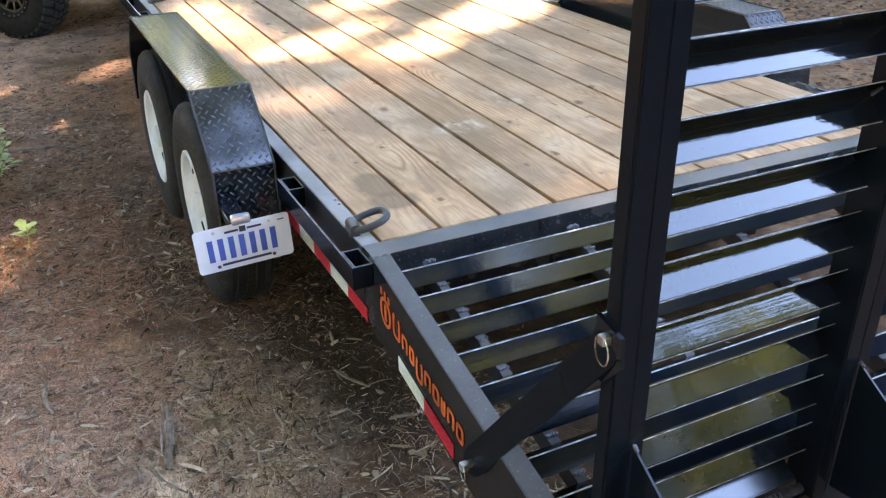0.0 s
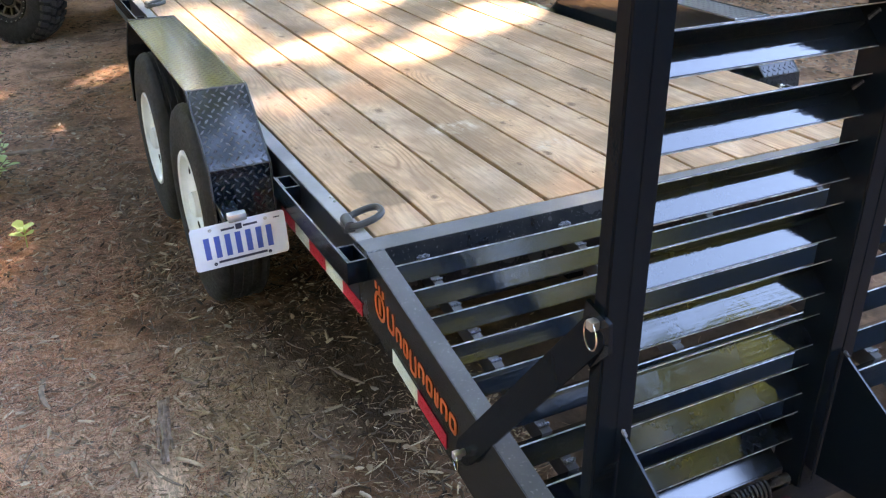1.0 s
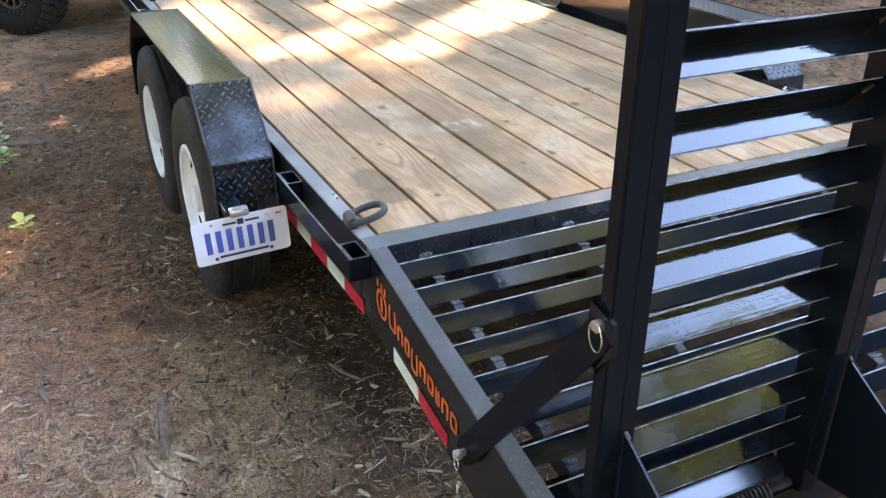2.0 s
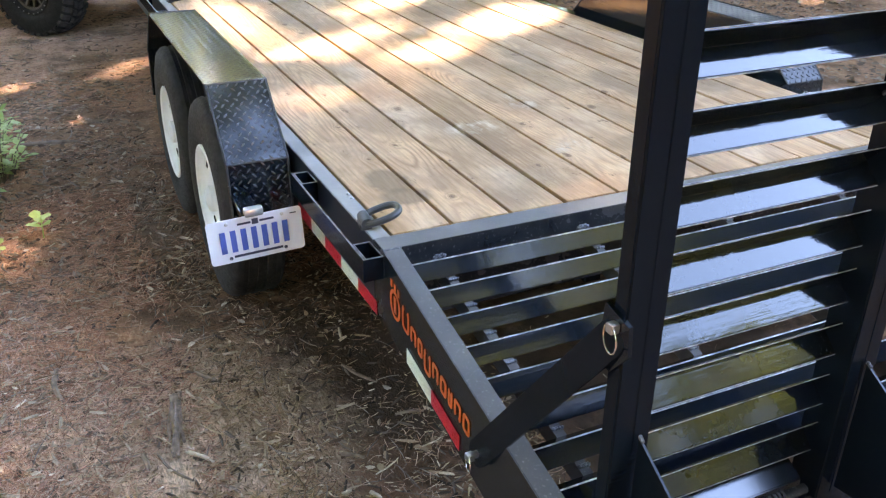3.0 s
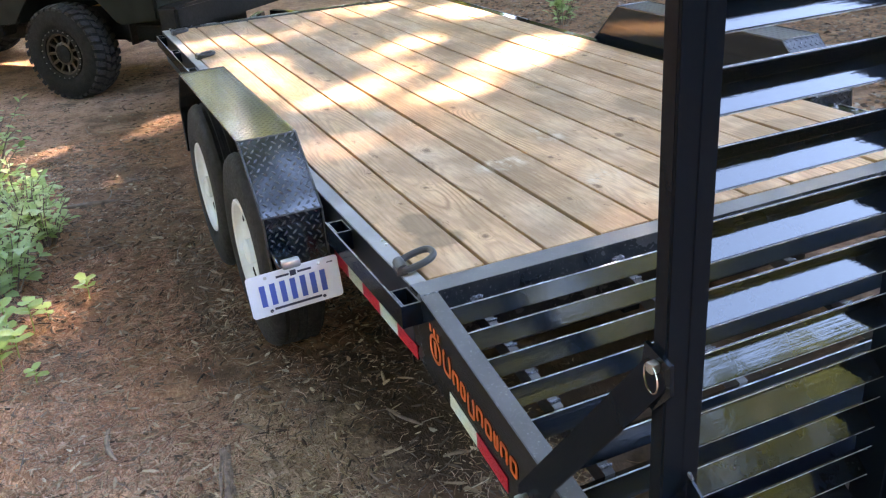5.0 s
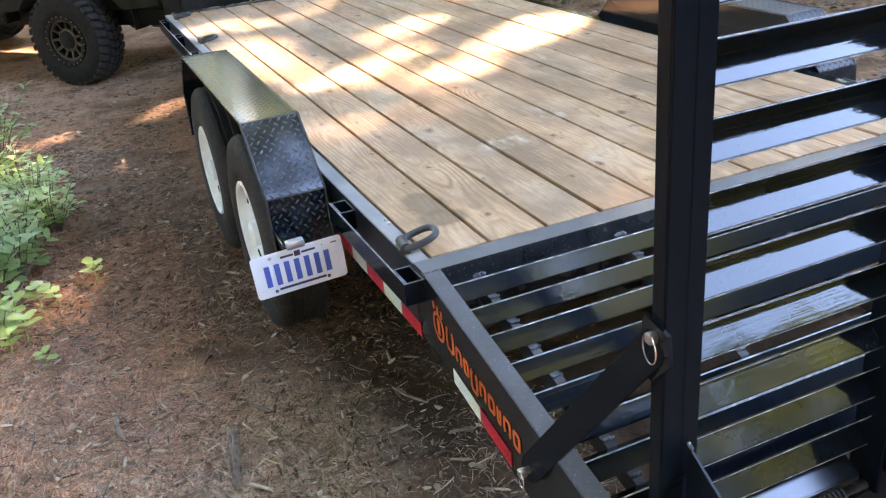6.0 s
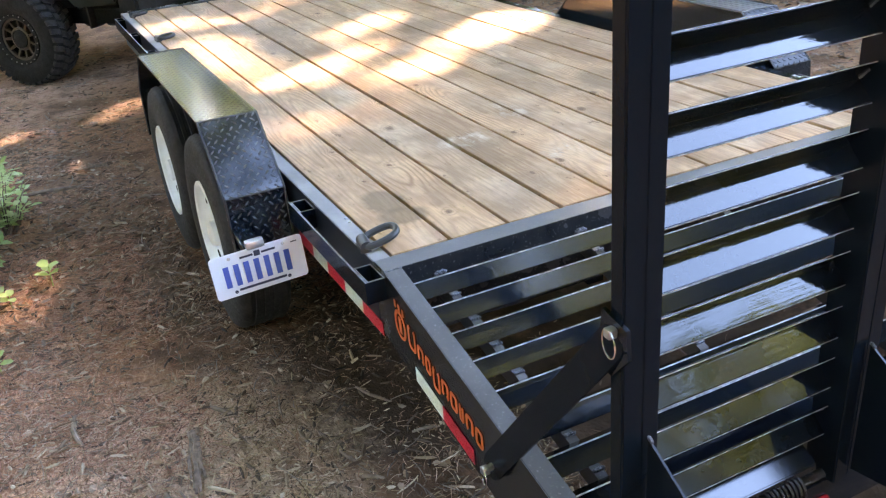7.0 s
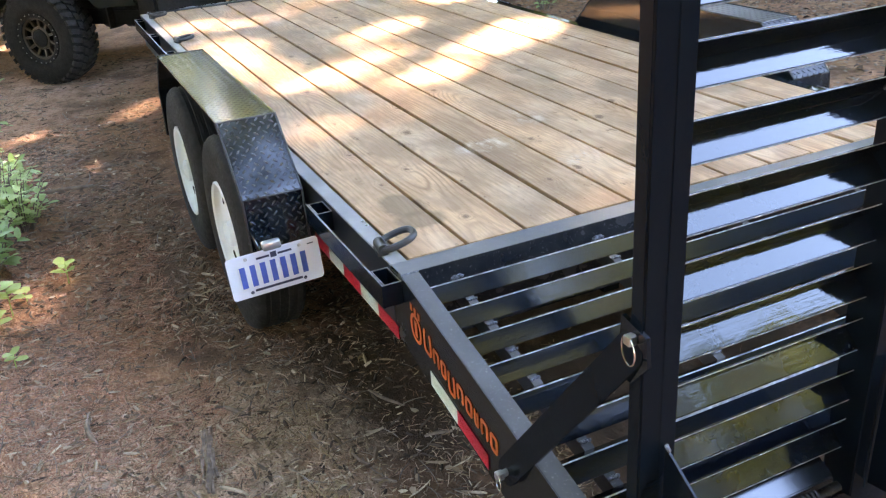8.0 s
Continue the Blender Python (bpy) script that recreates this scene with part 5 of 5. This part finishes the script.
def seedling(x, y, hgt, n, size):
    z0 = dip(x, y)
    s = thing("seedling", (x, y, z0), "pale green broad-leaved seedling on dirt", "seedling", "seedlings")
    bm = bmesh.new()
    tube(bm, [(x, y, z0 - 0.01), (x + 0.005, y, z0 + hgt)], [0.003, 0.002], 6)
    part("stem", bm, SEEDLING, s)
    for k in range(n):
        lv = Leaves()
        a = 2.4 * k + x * 40 + RNG.uniform(-0.5, 0.5)
        up = hgt * (0.45 + 0.55 * (k + 1) / n)
        lv.add(Vector((x + 0.005 * up / hgt, y, z0 + up)), Vector((math.cos(a), math.sin(a), RNG.uniform(0.1, 0.6))), Vector((RNG.uniform(-0.3, 0.3), RNG.uniform(-0.3, 0.3), 1)),
               size * RNG.uniform(0.7, 1.1), size * 0.72, 0.2, RNG.uniform(0.05, 0.3), 1.0)
        ob = raw("leaf", lv.v, lv.f, SEEDLING, True)
        hang(ob, s)


seedling(-0.86, 1.94, 0.1, 6, 0.07)
seedling(-1.1, 1.72, 0.15, 8, 0.075)
seedling(-1.16, 1.5, 0.13, 7, 0.07)
seedling(-1.22, 1.42, 0.1, 6, 0.065)
seedling(-1.1, 1.26, 0.07, 5, 0.05)
seedling(-1.04, 1.82, 0.06, 4, 0.05)
seedling(-1.19, 1.66, 0.17, 8, 0.065)


# ---- litter on the ground ----
def strips(n, region, length, width, bend, lift, shy):
    """Curved narrow bits lying on the ground; shy ones are rare on the shade-darkened soil."""
    x0, x1, y0, y1 = region
    v, f = [], []
    for _ in range(n):
        x, y = RNG.uniform(x0, x1), RNG.uniform(y0, y1)
        if noise.noise(Vector((x * 2.6, y * 2.6, 5.0))) + 0.5 * noise.noise(Vector((x * 9, y * 9, 2.0))) < RNG.uniform(-0.75, 0.35):
            continue
        if RNG.random() < shy * math.exp(-((x - 0.12) / 0.52) ** 2 - ((y - 0.4) / 0.9) ** 2):
            continue
        a, L, w = RNG.uniform(0, 6.283), RNG.uniform(*length), RNG.uniform(*width)
        c = RNG.uniform(-bend, bend)
        z = RNG.uniform(0.001, lift)
        tz = RNG.uniform(-0.25, 0.25) * lift
        k = len(v)
        ends = [RNG.uniform(0.25, 1.0), RNG.uniform(0.8, 1.1), RNG.uniform(0.8, 1.1), RNG.uniform(0.2, 0.9)]
        for i in range(4):
            t = i / 3 - 0.5
            aa = a + c * t
            px, py = x + math.cos(aa) * L * t, y + math.sin(aa) * L * t
            ww = w * 0.5 * ((1 - 1.1 * abs(t)) if bend > 0.3 else ends[i])
            zz = dip(px, py) + z + tz * t * 2
            v += [(px - math.sin(aa) * ww, py + math.cos(aa) * ww, zz), (px, py, zz + ww * 0.8), (px + math.sin(aa) * ww, py - math.cos(aa) * ww, zz)]
        for i in range(3):
            q = k + i * 3
            f += [(q, q + 1, q + 4, q + 3), (q + 1, q + 2, q + 5, q + 4)]
    return v, f


def spread(name, n, regions, length, width, bend, lift, mat, label, shy=0.9):
    v, f = [], []
    for share, reg in regions:
        a, b = strips(int(n * share), reg, length, width, bend, lift, shy)
        k = len(v)
        v += a
        f += [tuple(i + k for i in q) for q in b]
    ob = raw(name, v, f, mat)
    tagged(ob, label, name.replace("_", " ").split()[-1], kind="stuff")


NEAR, MID, FAR, UNDER, RIGHT = (-1.4, 0.45, -0.65, 1.6), (-1.9, 0.2, 1.4, 4.2), (-3.2, 0.6, 4.0, 9.5), (0.3, 2.4, -1.4, 0.4), (2.5, 7.0, 0.5, 7.5)
WEST, TAIL = (-1.7, -0.45, -0.4, 2.4), (-0.6, 0.5, -0.7, 0.45)
spread("pine_needles", 30000, ((0.6, NEAR), (0.18, MID), (0.08, FAR), (0.012, UNDER), (0.1, RIGHT)), (0.018, 0.06), (0.0014, 0.003), 0.5, 0.014, NEEDLE, "scattered dry brown pine needles")
spread("red_needles", 42000, ((0.7, WEST), (0.07, MID), (0.06, (-1.3, 0.1, 2.6, 5.0))), (0.025, 0.075), (0.0014, 0.0026), 0.35, 0.02, NEEDLE_RED, "bed of dry red pine needles on dirt")
spread("wood_chips", 9000, ((0.55, NEAR), (0.2, MID), (0.22, FAR), (0.015, UNDER), (0.07, RIGHT)), (0.008, 0.03), (0.003, 0.009), 0.4, 0.008, CHIP, "scattered pale wood chips and bark bits")
spread("straw_chips", 5000, ((1.0, TAIL),), (0.008, 0.035), (0.002, 0.006), 0.2, 0.01, GOLD, "straw-coloured splinters of wood on dirt", 1.0)
spread("pale_chips", 3200, ((1.0, (-0.95, -0.15, -0.5, 0.5)),), (0.007, 0.028), (0.003, 0.008), 0.2, 0.01, CHIP, "small pale chips of wood on dusty dirt")
spread("mulch", 26000, ((0.8, NEAR), (0.14, MID), (0.015, UNDER)), (0.006, 0.02), (0.002, 0.0055), 0.2, 0.008, MULCH, "fine shredded bark mulch on dirt", 0.7)
spread("bark_bits", 2700, ((0.48, NEAR), (0.3, WEST), (0.13, MID), (0.045, FAR), (0.012, UNDER)), (0.015, 0.055), (0.006, 0.016), 0.15, 0.014, CHIP, "scattered flat bits of bark")
spread("bark_slivers", 360, ((1.0, (-1.1, 0.42, -0.65, 0.75)),), (0.03, 0.075), (0.007, 0.017), 0.15, 0.016, CHIP, "pale slivers of split bark on the dirt")
spread("dark_slivers", 2600, ((0.4, (-0.7, 0.5, -0.5, 1.6)), (0.2, WEST), (0.25, (-1.3, -0.2, 1.2, 3.6))), (0.02, 0.06), (0.004, 0.014), 0.15, 0.012, DARK_BARK, "dark slivers of bark on darkened soil", 0.0)
spread("fallen_twigs", 620, ((0.6, (-1.6, -0.25, 1.5, 4.6)), (0.4, (-2.5, 0.3, 4.0, 7.0))), (0.07, 0.24), (0.005, 0.011), 0.7, 0.014, TWIG, "thin fallen twigs on the trodden dirt")
spread("leaf_scraps", 4600, ((0.65, (-1.6, -0.25, 1.2, 4.6)), (0.35, (-2.5, 0.3, 4.0, 7.0))), (0.02, 0.06), (0.008, 0.022), 0.2, 0.014, CARPET, "brown scraps of leaf and bark")
spread("fine_twigs", 1900, ((0.6, NEAR), (0.2, MID), (0.07, FAR), (0.02, UNDER), (0.05, RIGHT)), (0.05, 0.15), (0.003, 0.006), 0.5, 0.016, TWIG, "scattered thin grey twigs")

spread("coarse_needles", 1500, ((0.6, (-1.15, -0.2, -0.5, 0.9)), (0.4, (-1.3, -0.5, 0.3, 1.7))), (0.04, 0.1), (0.0026, 0.0048), 0.7, 0.022, NEEDLE, "coarse dry straw and stalks on the needle bed")
spread("broken_stalks", 700, ((0.6, (-0.75, -0.15, -0.6, 0.6)), (0.3, (-1.2, -0.4, 0.0, 1.2))), (0.035, 0.09), (0.003, 0.007), 0.3, 0.02, GOLD, "broken dry stalks and splinters on dirt", 0.6)


def dead_leaves(name, n, region, size, mat=DRY_LEAF):
    lv = Leaves()
    for _ in range(n):
        x, y = RNG.uniform(region[0], region[1]), RNG.uniform(region[2], region[3])
        a = RNG.uniform(0, 6.283)
        ln = RNG.uniform(*size)
        lv.add(Vector((x, y, dip(x, y) + RNG.uniform(0.004, 0.015))), Vector((math.cos(a), math.sin(a), RNG.uniform(-0.1, 0.2))),
               Vector((RNG.uniform(-0.5, 0.5), RNG.uniform(-0.5, 0.5), 1)), ln, ln * RNG.uniform(0.4, 0.7), RNG.uniform(-0.5, 0.8), RNG.uniform(-0.2, 0.4))
    ob = raw(name, lv.v, lv.f, mat, True)
    tagged(ob, "fallen dry brown leaves lying on the dirt", "leaves", kind="stuff")


dead_leaves("fallen_leaves", 700, (-2.4, 0.5, -0.9, 6.0), (0.018, 0.04))
dead_leaves("pale_scraps", 130, (-1.15, 0.2, -0.4, 1.3), (0.016, 0.036), CHIP)
dead_leaves("leaf_carpet", 9500, (2.5, 7.0, -0.3, 8.0), (0.03, 0.075), CARPET)

TWIGS = [(-0.873, 0.786, -0.865, 0.579, 0.025), (-0.449, 0.558, -0.393, 0.479, 0.0203), (-0.727, 0.526, -0.681, 0.402, 0.0063), (-0.808, 0.388, -0.766, 0.316, 0.0125),
         (-0.78, 0.264, -0.626, 0.252, 0.0078), (-0.824, 0.21, -0.666, 0.207, 0.0125), (-0.631, 0.191, -0.55, 0.033, 0.0109), (-0.672, 0.196, -0.668, 0.113, 0.0219),
         (-0.501, -0.002, -0.443, -0.067, 0.0125), (-0.226, 0.495, -0.25, 0.372, 0.0094), (-0.701, 1.719, -0.631, 1.91, 0.0047), (-0.779, 1.607, -0.645, 1.588, 0.0063),
         (0.022, 0.398, 0.097, 0.258, 0.0141), (-0.148, 0.126, -0.091, -0.002, 0.0125), (-0.13, -0.036, -0.074, -0.078, 0.0156), (0.09, 0.076, 0.176, 0.049, 0.0141),
         (-0.226, 0.267, -0.212, 0.186, 0.0156), (-0.064, 0.619, -0.023, 0.547, 0.0063)]
PALE_TWIGS = [(-0.886, 0.628, -0.857, 0.671, 0.0094), (-1.021, 0.626, -0.977, 0.753, 0.0078), (-0.564, 0.224, -0.504, 0.227, 0.0078), (-0.504, 0.227, -0.451, 0.273, 0.0063),
         (-0.557, 0.233, -0.46, 0.255, 0.0063), (-0.55, 0.163, -0.485, 0.089, 0.0156), (-0.502, 0.528, -0.441, 0.599, 0.0063), (-0.296, 0.112, -0.249, 0.061, 0.0094),
         (0.081, -0.103, 0.171, -0.091, 0.0063), (-0.067, -0.155, 0.019, -0.117, 0.0063), (-0.186, -0.196, -0.155, -0.19, 0.0156), (-0.109, -0.219, -0.088, -0.253, 0.0156)]
STICK_PALE = plain("split_pale_wood", (0.56, 0.44, 0.3), 0.8, var=0.35, scale=40, bump=0.4)
for xa, ya, xb, yb, w in TWIGS + PALE_TWIGS + [(-0.93, 3.22, -0.63, 3.18, 0.032), (-0.86, 2.42, -0.62, 2.55, 0.014), (-0.6, 3.5, -0.32, 3.55, 0.016), (-0.74, 3.62, -0.5, 3.9, 0.013), (-0.35, 2.75, -0.2, 2.72, 0.012)]:
    pale = (xa, ya, xb, yb, w) in PALE_TWIGS
    bm = bmesh.new()
    a, b = Vector((xa, ya, dip(xa, ya) + w * 0.45)), Vector((xb, yb, dip(xb, yb) + w * 0.45))
    side = Vector((-(b - a).y, (b - a).x, 0)) * RNG.uniform(-0.12, 0.12)
    pts = [a.lerp(b, k / 5) + side * math.sin(k / 5 * 3.1) + Vector((0, 0, RNG.uniform(-0.001, 0.002))) for k in range(6)]
    tube(bm, pts, [w * 0.4 * q for q in (0.75, 1.0, 0.95, 1.05, 0.85, 0.5)], 7)
    tagged(obj("twig", bm, STICK_PALE if pale else STICK), "pale barkless twig lying on the dirt" if pale else "broken grey-brown twig lying on the dirt", "twig", "twigs on the dirt")

# a strip of frayed bark
SPLINTER = plain("rotten_bark", (0.21, 0.145, 0.105), 0.9, var=0.6, scale=45, bump=0.8)
heap = thing("bark_strip", (-0.555, 0.3, dip(-0.555, 0.3)), "frayed grey strip of bark lying on dirt", "bark")
for k in range(11):
    bm = bmesh.new()
    tw = RNG.uniform(-0.02, 0.02)
    off, s0, s1 = RNG.uniform(-0.019, 0.019), RNG.uniform(0.0, 0.35), RNG.uniform(0.55, 1.0)
    pts = []
    for j in range(6):
        s = s0 + (s1 - s0) * j / 5
        px = -0.532 - 0.052 * s + off + tw * (s - 0.5) + RNG.uniform(-0.004, 0.004)
        py = 0.47 - 0.33 * s
        pts.append((px, py, dip(px, py) + 0.006 + 0.012 * (1 - abs(off) / 0.04) + RNG.uniform(-0.003, 0.004)))
    tube(bm, pts, [RNG.uniform(0.003, 0.0075) for _ in range(6)], 5)
    part("splinter", bm, SPLINTER, heap, "", 0)

LEAVES = [(-0.72, 0.61), (-0.9, 0.45), (-0.87, 0.32), (-0.84, 0.14), (-0.43, -0.03), (-0.45, 0.4), (-0.48, -0.0), (-0.89, 1.73), (-0.6, 1.22), (-0.38, 0.73), (-0.23, 0.69), (-0.71, 0.81), (-0.96, 0.34), (-0.76, 0.1), (-0.5, 0.77), (-0.45, 0.11)]
for x, y in LEAVES:
    lv = Leaves()
    a = RNG.uniform(0, 6.283)
    ln = RNG.uniform(0.035, 0.055)
    lv.add(Vector((x, y, dip(x, y) + 0.007)), Vector((math.cos(a), math.sin(a), 0.05)), Vector((0.2, 0.1, 1)), ln, ln * 0.5, 0.3, 0.1)
    tagged(raw("dry_leaf", lv.v, lv.f, DRY_LEAF, True), "curled pale dry leaf on the dirt", "leaf", "dry leaves on the dirt")
